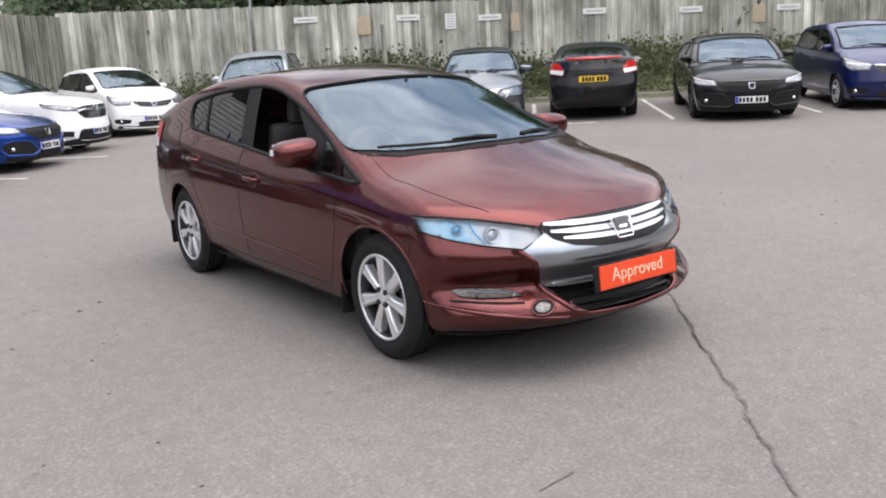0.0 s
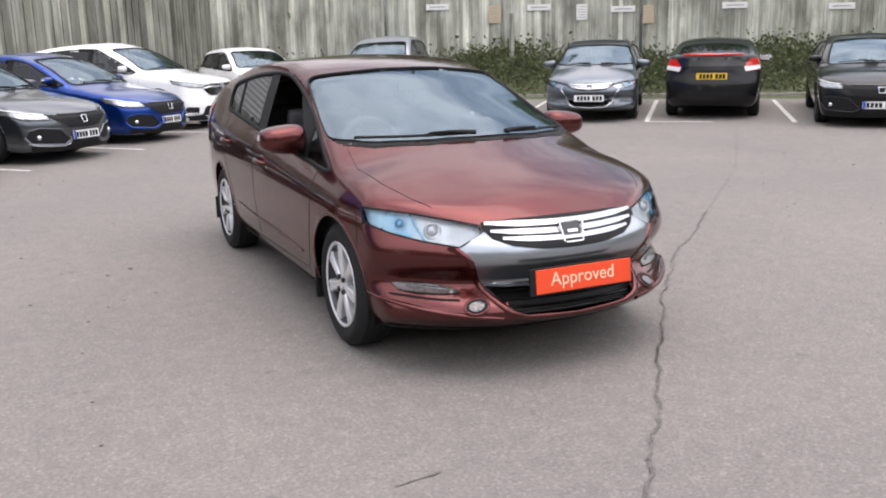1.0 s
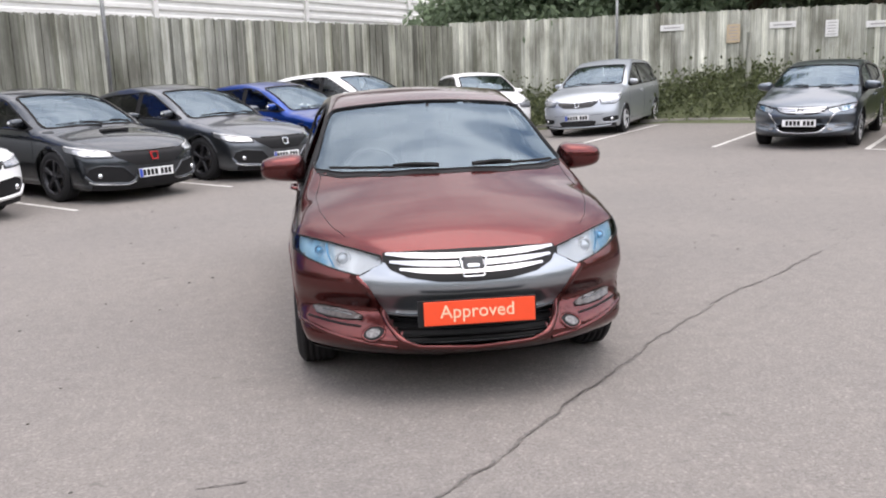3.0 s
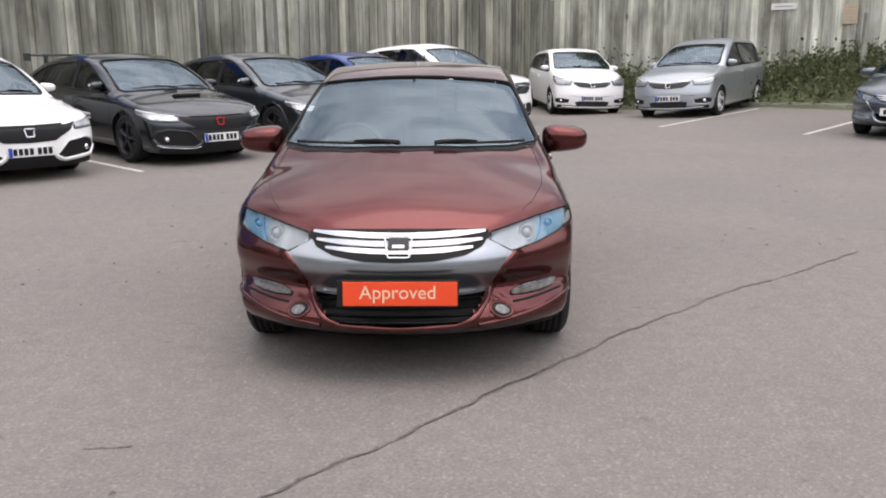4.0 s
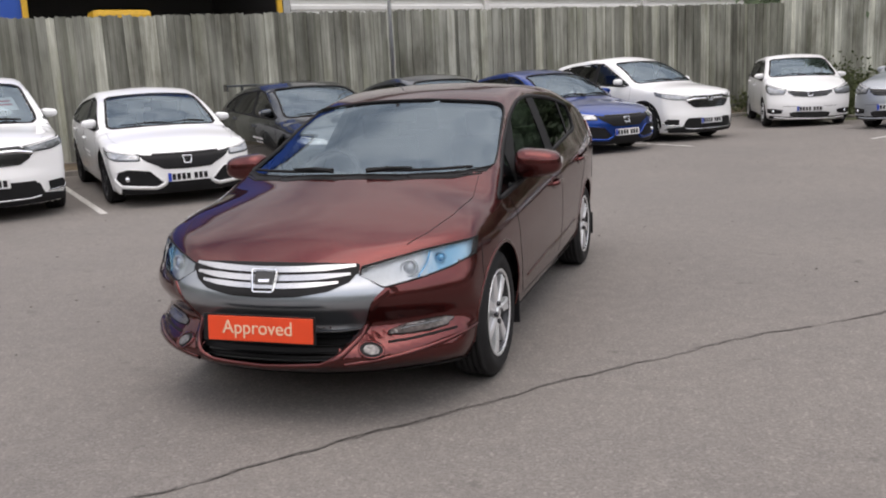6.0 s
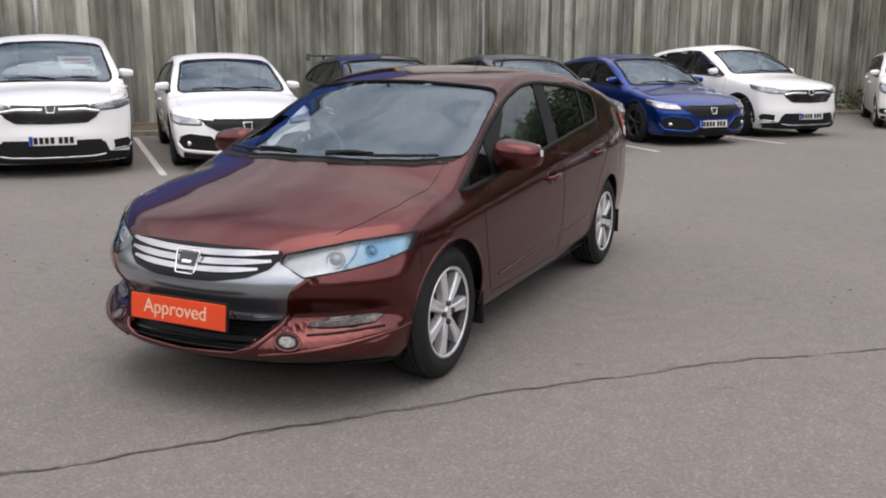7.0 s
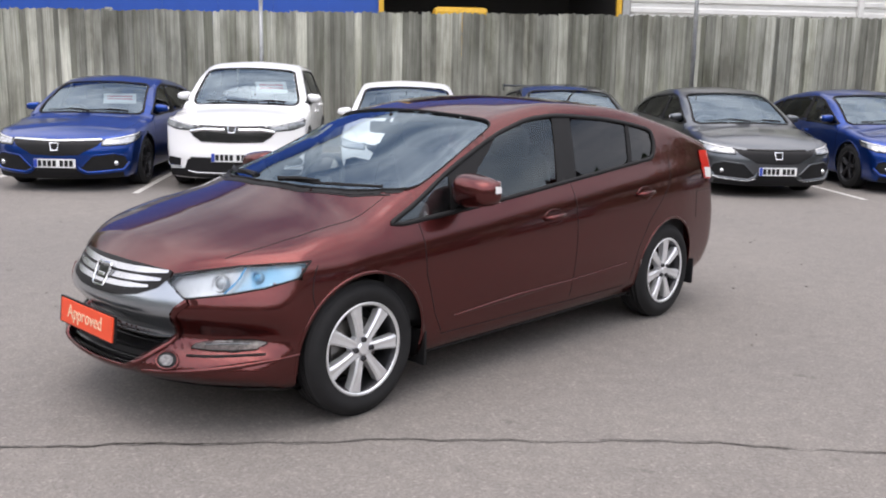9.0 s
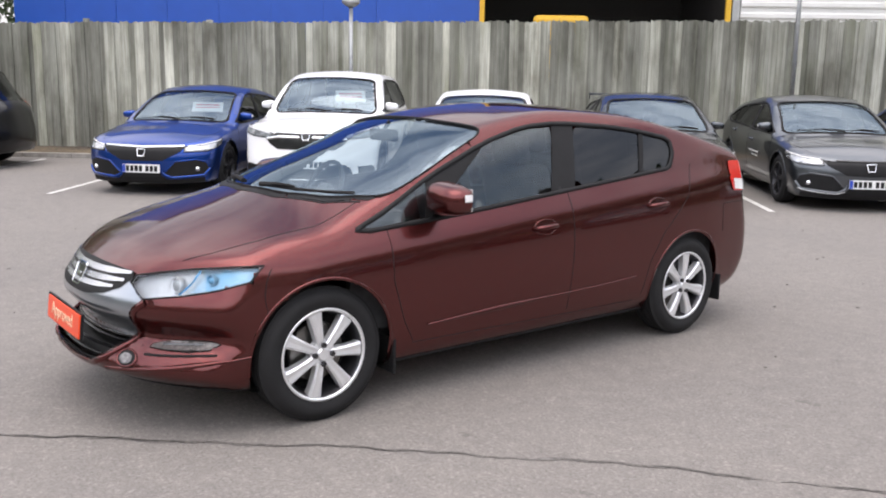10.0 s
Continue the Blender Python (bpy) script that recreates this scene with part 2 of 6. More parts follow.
def asphalt():
    m, nt, p = node_material("asphalt")
    grit = noise_on(nt, 190, 3, 0.75)
    chips = noise_on(nt, 62, 4, 0.7)
    stone = nt.nodes.new("ShaderNodeTexVoronoi")
    stone.inputs["Scale"].default_value = 85
    tc = nt.nodes.new("ShaderNodeTexCoord")
    nt.links.new(tc.outputs["Object"], stone.inputs["Vector"])
    mid = noise_on(nt, 9, 6, 0.65)
    big = noise_on(nt, 0.4, 6, 0.6)
    c = ramp_on(nt, grit, [(0.28, (0.124, 0.113, 0.104)), (0.5, (0.177, 0.163, 0.151)), (0.74, (0.250, 0.230, 0.212))])
    c = mixed(nt, ramp_on(nt, stone.outputs["Color"], [(0.6, (0, 0, 0)), (1.0, (0.45, 0.45, 0.45))]), c, (0.33, 0.308, 0.288))
    c = mixed(nt, 1.0, c, ramp_on(nt, chips, [(0.30, (0.74, 0.74, 0.74)), (0.5, (1.0, 1.0, 1.0)), (0.72, (1.20, 1.195, 1.19))]), "MULTIPLY")
    c = mixed(nt, 1.0, c, ramp_on(nt, mid, [(0.32, (0.90, 0.90, 0.905)), (0.68, (1.07, 1.07, 1.06))]), "MULTIPLY")
    c = mixed(nt, 1.0, c, ramp_on(nt, big, [(0.3, (0.90, 0.90, 0.91)), (0.68, (1.07, 1.06, 1.05))]), "MULTIPLY")
    spots = noise_on(nt, 4.3, 3, 0.6)
    c = mixed(nt, ramp_on(nt, spots, [(0.665, (0, 0, 0)), (0.73, (0.5, 0.5, 0.5))]), c, (0.085, 0.078, 0.073))
    nt.links.new(c, p.inputs["Base Color"])
    p.inputs["Roughness"].default_value = 0.9
    bump_on(nt, p, chips, 0.3, 0.004)
    return m


def leaf(name, a, b):
    m, nt, p = node_material(name)
    g = nt.nodes.new("ShaderNodeNewGeometry")
    c = ramp_on(nt, g.outputs["Random Per Island"], [(0.0, a), (0.6, b), (1.0, tuple(v * 1.5 for v in b))])
    nt.links.new(c, p.inputs["Base Color"])
    p.inputs["Roughness"].default_value = 0.6
    tl = nt.nodes.new("ShaderNodeBsdfTranslucent")
    nt.links.new(c, tl.inputs["Color"])
    mx = nt.nodes.new("ShaderNodeMixShader")
    mx.inputs["Fac"].default_value = 0.5
    nt.links.new(p.outputs["BSDF"], mx.inputs[1])
    nt.links.new(tl.outputs["BSDF"], mx.inputs[2])
    nt.links.new(mx.outputs["Shader"], nt.nodes["Material Output"].inputs["Surface"])
    return m


# one wood, darkened here and lightened below to balance the light on each fence
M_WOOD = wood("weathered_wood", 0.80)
M_WOODLIT = wood("lit_weathered_wood", 1.36, 0.55)
M_ASPHALT = asphalt()
M_CRACK = plain("crack_tar", (0.120, 0.110, 0.102), 0.9, vary=0.4, scale=30)
M_CRACKEDGE = plain("crack_edge", (0.150, 0.138, 0.128), 0.9, vary=0.35, scale=45)
M_LINE = plain("road_paint", (0.55, 0.54, 0.51), 0.8, vary=0.35, scale=25)
M_IVY = leaf("ivy_leaves", (0.050, 0.064, 0.028), (0.108, 0.126, 0.058))
M_TREE = leaf("tree_leaves", (0.12, 0.165, 0.10), (0.20, 0.26, 0.165))
M_BARK = plain("bark", (0.09, 0.07, 0.05), 0.9, vary=0.4)
M_SOIL = plain("soil", (0.13, 0.10, 0.065), 0.95, vary=0.4, scale=14)
M_BANK = plain("bank_grass", (0.085, 0.098, 0.045), 0.95, vary=0.45, scale=16)
M_CLAD = plain("white_cladding", (0.68, 0.68, 0.66), 0.5, vary=0.06, scale=2)
M_CLADBLUE = plain("blue_cladding", (0.004, 0.066, 0.37), 0.4, vary=0.06, scale=2)
# near black holds the shade inside the bay; the machine's base shares it
M_DARKIN = plain("bay_shade_black", (0.02, 0.018, 0.018), 0.8)
M_YELLOW = plain("yellow_paint", (0.62, 0.36, 0.02), 0.5)
M_GALV = plain("galvanised_steel", (0.38, 0.39, 0.39), 0.5, 0.7, 0.15)
M_SIGN = plain("sign_white", (0.72, 0.72, 0.70), 0.5, vary=0.06)
M_SIGNBUFF = plain("sign_buff", (0.50, 0.40, 0.27), 0.6, vary=0.08)
M_SIGNBAR = plain("sign_print", (0.35, 0.34, 0.33), 0.6)
M_KERB = plain("kerb_concrete", (0.30, 0.285, 0.26), 0.85, vary=0.25)


# ---- mesh helpers ----
def link_mesh(name, verts, faces, material, parent=None, label="", smooth=True):
    me = bpy.data.meshes.new(name)
    me.from_pydata([tuple(map(float, v)) for v in verts], [], [tuple(map(int, f)) for f in faces])
    me.update()
    if smooth:
        me.polygons.foreach_set("use_smooth", [True] * len(me.polygons))
    me.materials.append(material)
    ob = new(name, me)
    if parent is not None:
        ob.parent = parent
    if label:
        tagged(ob, label=label)
    return ob


def part(name, bm, material, parent, label="", smooth=False):
    """Link a bmesh as one mesh object under a thing or under a part."""
    me = bpy.data.meshes.new(name)
    bm.to_mesh(me)
    bm.free()
    if smooth:
        me.polygons.foreach_set("use_smooth", [True] * len(me.polygons))
    me.materials.append(material)
    ob = new(name, me)
    if parent is not None:
        ob.parent = parent
    if label:
        tagged(ob, label=label)
    return ob


def box(bm, cx, cy, cz, sx, sy, sz, m=None, bevel=0.0):
    r = bmesh.ops.create_cube(bm, size=1)
    t = Matrix.Translation((cx, cy, cz)) @ Matrix.Diagonal((sx, sy, sz, 1))
    bmesh.ops.transform(bm, matrix=(m @ t) if m else t, verts=r["verts"])
    if bevel:
        edges = list({e for v in r["verts"] for e in v.link_edges})
        bmesh.ops.bevel(bm, geom=edges, offset=bevel, segments=2, affect="EDGES", profile=0.6)


def tube(bm, pts, radius, sides=8):
    """A round bar along points; radius a number or one for each point."""
    pts = [Vector(p) for p in pts]
    rad = radius if isinstance(radius, (list, tuple)) else [radius] * len(pts)
    rings = []
    for i, p in enumerate(pts):
        d = (pts[min(i + 1, len(pts) - 1)] - pts[max(i - 1, 0)]).normalized()
        q = d.to_track_quat("Z", "Y")
        rings.append([bm.verts.new(p + q @ Vector((rad[i] * math.cos(a), rad[i] * math.sin(a), 0))) for a in [2 * math.pi * k / sides for k in range(sides)]])
    for a, b in zip(rings, rings[1:]):
        for k in range(sides):
            bm.faces.new((a[k], a[(k + 1) % sides], b[(k + 1) % sides], b[k]))
    bm.faces.new(list(reversed(rings[0])))
    bm.faces.new(rings[-1])


def lathe(profile, segs, axis="x"):
    """Verts and faces of a profile of (radius, along) turned round the x axis."""
    verts, faces = [], []
    n = len(profile)
    for k in range(segs):
        a = 2 * math.pi * k / segs
        for r, h in profile:
            verts.append((h, r * math.cos(a), r * math.sin(a)))
    for k in range(segs):
        k2 = (k + 1) % segs
        for i in range(n - 1):
            faces.append((k * n + i, k2 * n + i, k2 * n + i + 1, k * n + i + 1))
    return verts, faces


def curve_of(points):
    """A smooth monotone curve through (y, value) points, as a function of arrays."""
    xs = np.array([p[0] for p in points], float)
    vs = np.array([p[1] for p in points], float)
    h = np.diff(xs)
    d = np.diff(vs) / h
    m = np.zeros(len(xs))
    m[0], m[-1] = d[0], d[-1]
    for i in range(1, len(xs) - 1):
        if d[i - 1] * d[i] > 0:
            w1, w2 = 2 * h[i] + h[i - 1], h[i] + 2 * h[i - 1]
            m[i] = (w1 + w2) / (w1 / d[i - 1] + w2 / d[i])

    def value(x):
        x = np.clip(np.asarray(x, float), xs[0], xs[-1])
        i = np.clip(np.searchsorted(xs, x) - 1, 0, len(xs) - 2)
        t = (x - xs[i]) / h[i]
        return (vs[i] * (2 * t**3 - 3 * t**2 + 1) + m[i] * h[i] * (t**3 - 2 * t**2 + t) + vs[i + 1] * (-2 * t**3 + 3 * t**2) + m[i + 1] * h[i] * (t**3 - t**2))

    return value


def smooth_poly(poly, rounds=2):
    """Round a polygon's corners a little (corner cutting)."""
    p = np.array(poly, float)
    for _ in range(rounds):
        nxt = np.roll(p, -1, axis=0)
        p = np.stack((p * 0.82 + nxt * 0.18, p * 0.18 + nxt * 0.82), 1).reshape(-1, 2)
    return p


def inside_poly(pts, poly):
    x, y = pts[:, 0], pts[:, 1]
    res = np.zeros(len(pts), bool)
    j = len(poly) - 1
    for i in range(len(poly)):
        xi, yi, xj, yj = *poly[i], *poly[j]
        if yi != yj:
            res ^= ((yi > y) != (yj > y)) & (x < (xj - xi) * (y - yi) / (yj - yi) + xi)
        j = i
    return res


def nearest_on_poly(pts, poly):
    best = np.full(len(pts), 1e9)
    where = pts.copy()
    for a, b in zip(poly, np.roll(poly, -1, axis=0)):
        ab = b - a
        t = np.clip(((pts - a) @ ab) / max(ab @ ab, 1e-12), 0, 1)
        q = a + t[:, None] * ab
        d = np.linalg.norm(pts - q, axis=1)
        k = d < best
        best[k], where[k] = d[k], q[k]
    return best, where


class Shell:
    """A car's outer skin as one smooth surface, bounded by top line, flanks, nose, tail and floor."""

    def __init__(self, s):
        self.s = s
        self.top, self.crown, self.width, self.belt = (curve_of(s[k]) for k in ("top", "crown", "width", "belt"))
        self.side, self.nose, self.tail, self.floor = (curve_of(s[k]) for k in ("side", "nose", "tail", "floor"))
        self.belt0 = s["belt0"]
        self.nose_bow, self.tail_bow = s["nose_bow"], s["tail_bow"]
        self.soft = s.get("soft", 0.016)

    def value(self, p):
        x, y, z = np.abs(p[:, 0]), p[:, 1], p[:, 2]
        zz = z * self.belt0 / self.belt(y)
        k = self.soft
        f1 = (z - (self.top(y) - self.crown(y) * x**2)) * 0.93
        f2 = x - self.width(y) * self.side(zz)
        f3 = self.nose(z) + self.nose_bow[0] * x ** self.nose_bow[1] - y
        f4 = y - (self.tail(z) - self.tail_bow[0] * x ** self.tail_bow[1])
        f5 = self.floor(y) - z
        fs = np.stack((f1, f2, f3, f4, f5)) / k
        mx = fs.max(0)
        return k * (mx + np.log(np.exp(fs - mx).sum(0)))

    def cast(self, o, d, far=4.0, near=0.0):
        """The skin along rays that start inside at o and go out along d."""
        lo, hi = np.full(len(o), near), np.full(len(o), far)
        for _ in range(34):
            mid = (lo + hi) / 2
            out = self.value(o + d * mid[:, None]) > 0
            hi = np.where(out, mid, hi)
            lo = np.where(out, lo, mid)
        return o + d * ((lo + hi) / 2)[:, None]

    def normal(self, p):
        g = np.stack([self.value(p + e) - self.value(p - e) for e in np.eye(3) * 0.004], 1)
        return g / np.maximum(np.linalg.norm(g, axis=1), 1e-9)[:, None]

    def on(self, view, q):
        """Points of the skin over flat coordinates: L/R (y, z), T (x, y), F/B (x, z)."""
        q = np.asarray(q, float)
        n = len(q)
        z0 = np.zeros(n)
        if view in "LR":
            s = 1 if view == "L" else -1
            o, d = np.stack((z0, q[:, 0], q[:, 1]), 1), np.tile((s, 0, 0), (n, 1))
        elif view == "T":
            o, d = np.stack((q[:, 0], q[:, 1], z0 + 0.45), 1), np.tile((0, 0, 1), (n, 1))
        else:
            s = -1 if view == "F" else 1
            o, d = np.stack((q[:, 0], z0 + 0.9 * s, q[:, 1]), 1), np.tile((0, s, 0), (n, 1))
        return self.cast(o, d.astype(float))

    def sheet(self, view, poly, cell, off):
        """A patch of skin with that outline, lifted by off."""
        poly = np.array(poly, float)
        lo, hi = poly.min(0) - cell, poly.max(0) + cell
        nu, nv = (int(math.ceil(v)) + 1 for v in (hi - lo) / cell)
        g = np.stack(np.meshgrid(np.linspace(lo[0], hi[0], nu), np.linspace(lo[1], hi[1], nv), indexing="ij"), -1).reshape(-1, 2)
        d, w = nearest_on_poly(g, poly)
        g = np.where((d < cell * 0.62)[:, None], w, g)
        idx = np.arange(nu * nv).reshape(nu, nv)
        quads = np.stack((idx[:-1, :-1], idx[1:, :-1], idx[1:, 1:], idx[:-1, 1:]), -1).reshape(-1, 4)
        keep = inside_poly(g[quads].mean(1), poly)
        quads = quads[keep]
        used = np.unique(quads)
        remap = np.full(len(g), -1)
        remap[used] = np.arange(len(used))
        p = self.on(view, g[used])
        p = p + self.normal(p) * off
        faces = remap[quads]
        if view in "RTF" and view != "T":
            faces = faces[:, ::-1]
        return p, faces

    def ribbon(self, view, line, width, off, closed=False, step=0.025):
        """A narrow strip along a line on the skin."""
        line = np.array(line, float)
        if closed:
            line = np.vstack((line, line[:1]))
        seg = np.linalg.norm(np.diff(line, axis=0), axis=1)
        s = np.concatenate(([0], np.cumsum(seg)))
        n = max(2, int(s[-1] / step) + 1)
        t = np.linspace(0, s[-1], n)
        q = np.stack([np.interp(t, s, line[:, k]) for k in range(2)], 1)
        p = self.on(view, q)
        nr = self.normal(p)
        if closed:
            tan = np.roll(p[:-1], -1, 0) - np.roll(p[:-1], 1, 0)
            tan = np.vstack((tan, tan[:1]))
        else:
            tan = np.gradient(p, axis=0)
        side = np.cross(nr, tan)
        side /= np.maximum(np.linalg.norm(side, axis=1), 1e-9)[:, None]
        w = width(np.linspace(0, 1, n)) if callable(width) else np.full(n, width)
        a, b = p + side * w[:, None] / 2, p - side * w[:, None] / 2
        v = np.vstack((a - nr * 0.004, a + nr * off, b + nr * off, b - nr * 0.004))
        faces = [(j * n + i, j * n + i + 1, (j + 1) * n + i + 1, (j + 1) * n + i) for j in range(3) for i in range(n - 1)]
        return v, faces

    def skin(self, cuts, n_len=120, n_round=84):
        """The whole skin with openings: cuts are (view, outline) pairs."""
        s = self.s
        y0, y1, z0 = s["spine"]
        ends = s.get("ends", 24)
        rows = []
        for i in range(ends):
            a = -math.pi / 2 + (math.pi / 2) * (i + 0.35) / ends
            rows.append((y0, math.sin(a), math.cos(a)))
        for i in range(n_len):
            rows.append((y0 + (y1 - y0) * i / (n_len - 1), 0.0, 1.0))
        for i in range(ends):
            a = (math.pi / 2) * (i + 0.65) / ends
            rows.append((y1, math.sin(a), math.cos(a)))
        ang = 2 * np.pi * (np.arange(n_round) + 0.5) / n_round
        o, d = [], []
        for yy, sy, c in rows:
            for a in ang:
                o.append((0, yy, z0))
                d.append((c * math.sin(a), sy, c * math.cos(a)))
        p = self.cast(np.array(o, float), np.array(d, float))
        nr, n = len(rows), n_round
        idx = np.arange(nr * n).reshape(nr, n)
        nxt = np.roll(idx, -1, axis=1)
        quads = np.stack((idx[:-1], nxt[:-1], nxt[1:], idx[1:]), -1).reshape(-1, 4)
        dead = np.zeros(len(quads), bool)
        norm = self.normal(p)
        for view, outline in cuts:
            outline = np.array(outline, float)
            if view in "PQ":
                sg = 1 if view == "P" else -1
                face = (p[:, 0] * sg > 0.25) & (p[:, 1] < s["corner"] - 0.1) & ((norm[:, 0] * sg - norm[:, 1]) > 0.3)
                q = self.corner_flat(view, p)
                dist, w = nearest_on_poly(q, outline)
                sel = face & (dist < s.get("snap", 0.012))
                p[sel] = self.on(view, w[sel])
                q = self.corner_flat(view, p)
                dead |= inside_poly(q[quads].mean(1), outline) & face[quads].all(1)
                continue
            ax = {"L": (1, 2), "R": (1, 2), "T": (0, 1), "F": (0, 2), "B": (0, 2)}[view]
            face = {"L": p[:, 0] > 0.2, "R": p[:, 0] < -0.2, "T": norm[:, 2] > 0.15, "F": norm[:, 1] < -0.2, "B": norm[:, 1] > 0.2}[view]
            q = p[:, ax]
            dist, w = nearest_on_poly(q, outline)
            sel = face & (dist < s.get("snap", 0.012))
            if sel.any():
                p[sel] = self.on(view, w[sel])
                q = p[:, ax]
            dead |= inside_poly(q[quads].mean(1), outline) & face[quads].all(1)
        quads = quads[~dead]
        caps = [tuple(idx[0][::-1]), tuple(idx[-1])]
        return p, [tuple(f) for f in quads] + caps


# ---- cars: nose towards -y, own left towards +x, wheelbase centre at the origin ----
DIAG = 0.70710678


def flat(view, pts, mid=-1.2):
    """Flat coordinates, in a view, of rough places (x, y, z)."""
    p = np.array(pts, float)
    if view in "LR":
        return p[:, [1, 2]]
    if view == "T":
        return p[:, [0, 1]]
    if view in "FB":
        return p[:, [0, 2]]
    return np.stack(((np.abs(p[:, 0]) + p[:, 1] - mid) * DIAG, p[:, 2]), 1)


class CarShell(Shell):
    """A skin that can also be seen along the diagonals over the front corners (P left, Q right) and rear corners (U, V)."""

    def on(self, view, q):
        if view not in "PQUV":
            return Shell.on(self, view, q)
        q = np.asarray(q, float)
        s = 1 if view in "PU" else -1
        mid = self.s["corner"] if view in "PQ" else self.s["rear_corner"]
        e = 1 if view in "PQ" else -1
        o = np.stack((s * q[:, 0] * DIAG, mid + e * q[:, 0] * DIAG, q[:, 1]), 1)
        d = np.tile((s * DIAG, -e * DIAG, 0.0), (len(q), 1))
        return self.cast(o, d)

    def sheet(self, view, poly, cell, off):
        p, f = Shell.sheet(self, view, poly, cell, off)
        nr = self.normal(p)
        a = np.cross(p[f[:, 2]] - p[f[:, 0]], p[f[:, 3]] - p[f[:, 1]])
        if (a * nr[f[:, 0]]).sum() < 0:
            f = f[:, ::-1]
        return p, f

    def grow(self, q, d):
        """A flat outline, spread outwards by about d."""
        c = q.mean(0)
        r = q - c
        return c + r * (1 + d / np.maximum(np.linalg.norm(r, axis=1), 1e-6))[:, None]

    def corner_flat(self, view, pts):
        p = np.array(pts, float)
        if view in "PQ":
            return np.stack(((np.abs(p[:, 0]) + p[:, 1] - self.s["corner"]) * DIAG, p[:, 2]), 1)
        return np.stack(((np.abs(p[:, 0]) - p[:, 1] + self.s["rear_corner"]) * DIAG, p[:, 2]), 1)


def circle(cy, cz, r, n=40):
    return [(cy + r * math.cos(2 * math.pi * k / n), cz + r * math.sin(2 * math.pi * k / n)) for k in range(n)]


def mirrored(half):
    """A closed outline in x from its half at x >= 0, listed from one end on the middle line to the other."""
    return list(half) + [(-x, *r) for x, *r in reversed(half) if x > 1e-6]


WHEEL_MESHES = {}


def wheel_meshes(kind, r, width, rim_r, spokes, alloy):
    if kind in WHEEL_MESHES:
        return WHEEL_MESHES[kind]
    w = width
    tyre = [(rim_r - 0.004, -0.012), (rim_r + 0.008, -0.004), (rim_r + 0.03, 0.002), ((rim_r + r) / 2, 0.006), (r - 0.035, 0.001), (r - 0.014, -0.012), (r - 0.004, -0.03)]
    for k in range(5):
        x = -0.035 - (w - 0.07) * k / 4
        tyre += [(r, x + 0.009), (r, x - 0.009), (r - 0.007, x - 0.011), (r - 0.007, x - (w - 0.07) / 4 + 0.011)] if k < 4 else [(r, x + 0.009)]
    tyre += [(r - 0.015, -w + 0.012), ((rim_r + r) / 2, -w - 0.004), (rim_r, -w + 0.01)]
    tv, tf = lathe(tyre, 56)
    barrel = [(rim_r, -0.010), (rim_r + 0.004, -0.003), (rim_r - 0.004, -0.001), (rim_r - 0.012, -0.008), (rim_r - 0.022, -0.035), (rim_r - 0.03, -0.09), (rim_r - 0.03, -w + 0.01)]
    rv, rf = lathe(barrel, 56)
    bm = bmesh.new()
    vs = [bm.verts.new(v) for v in rv]
    for f in rf:
        bm.faces.new([vs[i] for i in f])
    for k in range(spokes):
        a = 2 * math.pi * k / spokes
        rot = Matrix.Rotation(a, 4, "X")
        rings = []
        for t, hw, xf, xb in ((0.030, 0.020, -0.014, -0.05), (0.062, 0.021, -0.011, -0.05), (0.115, 0.025, -0.008, -0.05), (0.165, 0.031, -0.008, -0.05), (rim_r - 0.008, 0.039, -0.010, -0.05)):
            rings.append([bm.verts.new(rot @ Vector(c)) for c in ((xb, t, -hw), (xf - 0.007, t, -hw * 0.94), (xf, t, -hw * 0.62), (xf - 0.003, t, 0), (xf, t, hw * 0.62), (xf - 0.007, t, hw * 0.94), (xb, t, hw))])
        for a1, b1 in zip(rings, rings[1:]):
            for i in range(6):
                bm.faces.new((a1[i], a1[i + 1], b1[i + 1], b1[i]))
    hub = [(0.0, -0.006), (0.024, -0.006), (0.028, -0.010), (0.032, -0.014), (0.062, -0.02), (0.066, -0.05)]
    hv, hf = lathe(hub, 28)
    vs = [bm.verts.new(v) for v in hv]
    for f in hf:
        if len(set(f)) == 4:
            bm.faces.new([vs[i] for i in f])
    bmesh.ops.recalc_face_normals(bm, faces=bm.faces)
    rim = bpy.data.meshes.new("rim")
    bm.to_mesh(rim)
    bm.free()
    rim.polygons.foreach_set("use_smooth", [p.index < 56 * 6 for p in rim.polygons])
    rim.materials.append(alloy)
    rim.materials.append(M_DARKALLOY)
    rim.polygons.foreach_set("material_index", [1 if p.index < 56 * 6 and p.index % 6 > 2 else 0 for p in rim.polygons])
    tm = bpy.data.meshes.new("tyre")
    tm.from_pydata(tv, [], tf)
    tm.polygons.foreach_set("use_smooth", [True] * len(tm.polygons))
    tm.materials.append(M_RUBBER)
    disc = bpy.data.meshes.new("brake_disc")
    dv, df = lathe([(0.05, -0.075), (0.13, -0.075), (0.135, -0.08), (0.135, -0.098), (0.05, -0.1)], 32)
    disc.from_pydata(dv, [], df)
    disc.materials.append(M_STEEL)
    back = bpy.data.meshes.new("back_plate")
    dv, df = lathe([(0.0, -0.12), (rim_r - 0.01, -0.12)], 32)
    back.from_pydata(dv, [], df)
    back.materials.append(M_TRIM)
    nut = bpy.data.meshes.new("lug_nut")
    dv, df = lathe([(0.0, 0.004), (0.011, 0.004), (0.013, 0.0), (0.013, -0.02)], 6)
    nut.from_pydata(dv, [], df)
    nut.materials.append(M_DARKALLOY)
    WHEEL_MESHES[kind] = (tm, rim, disc, back, nut)
    return WHEEL_MESHES[kind]


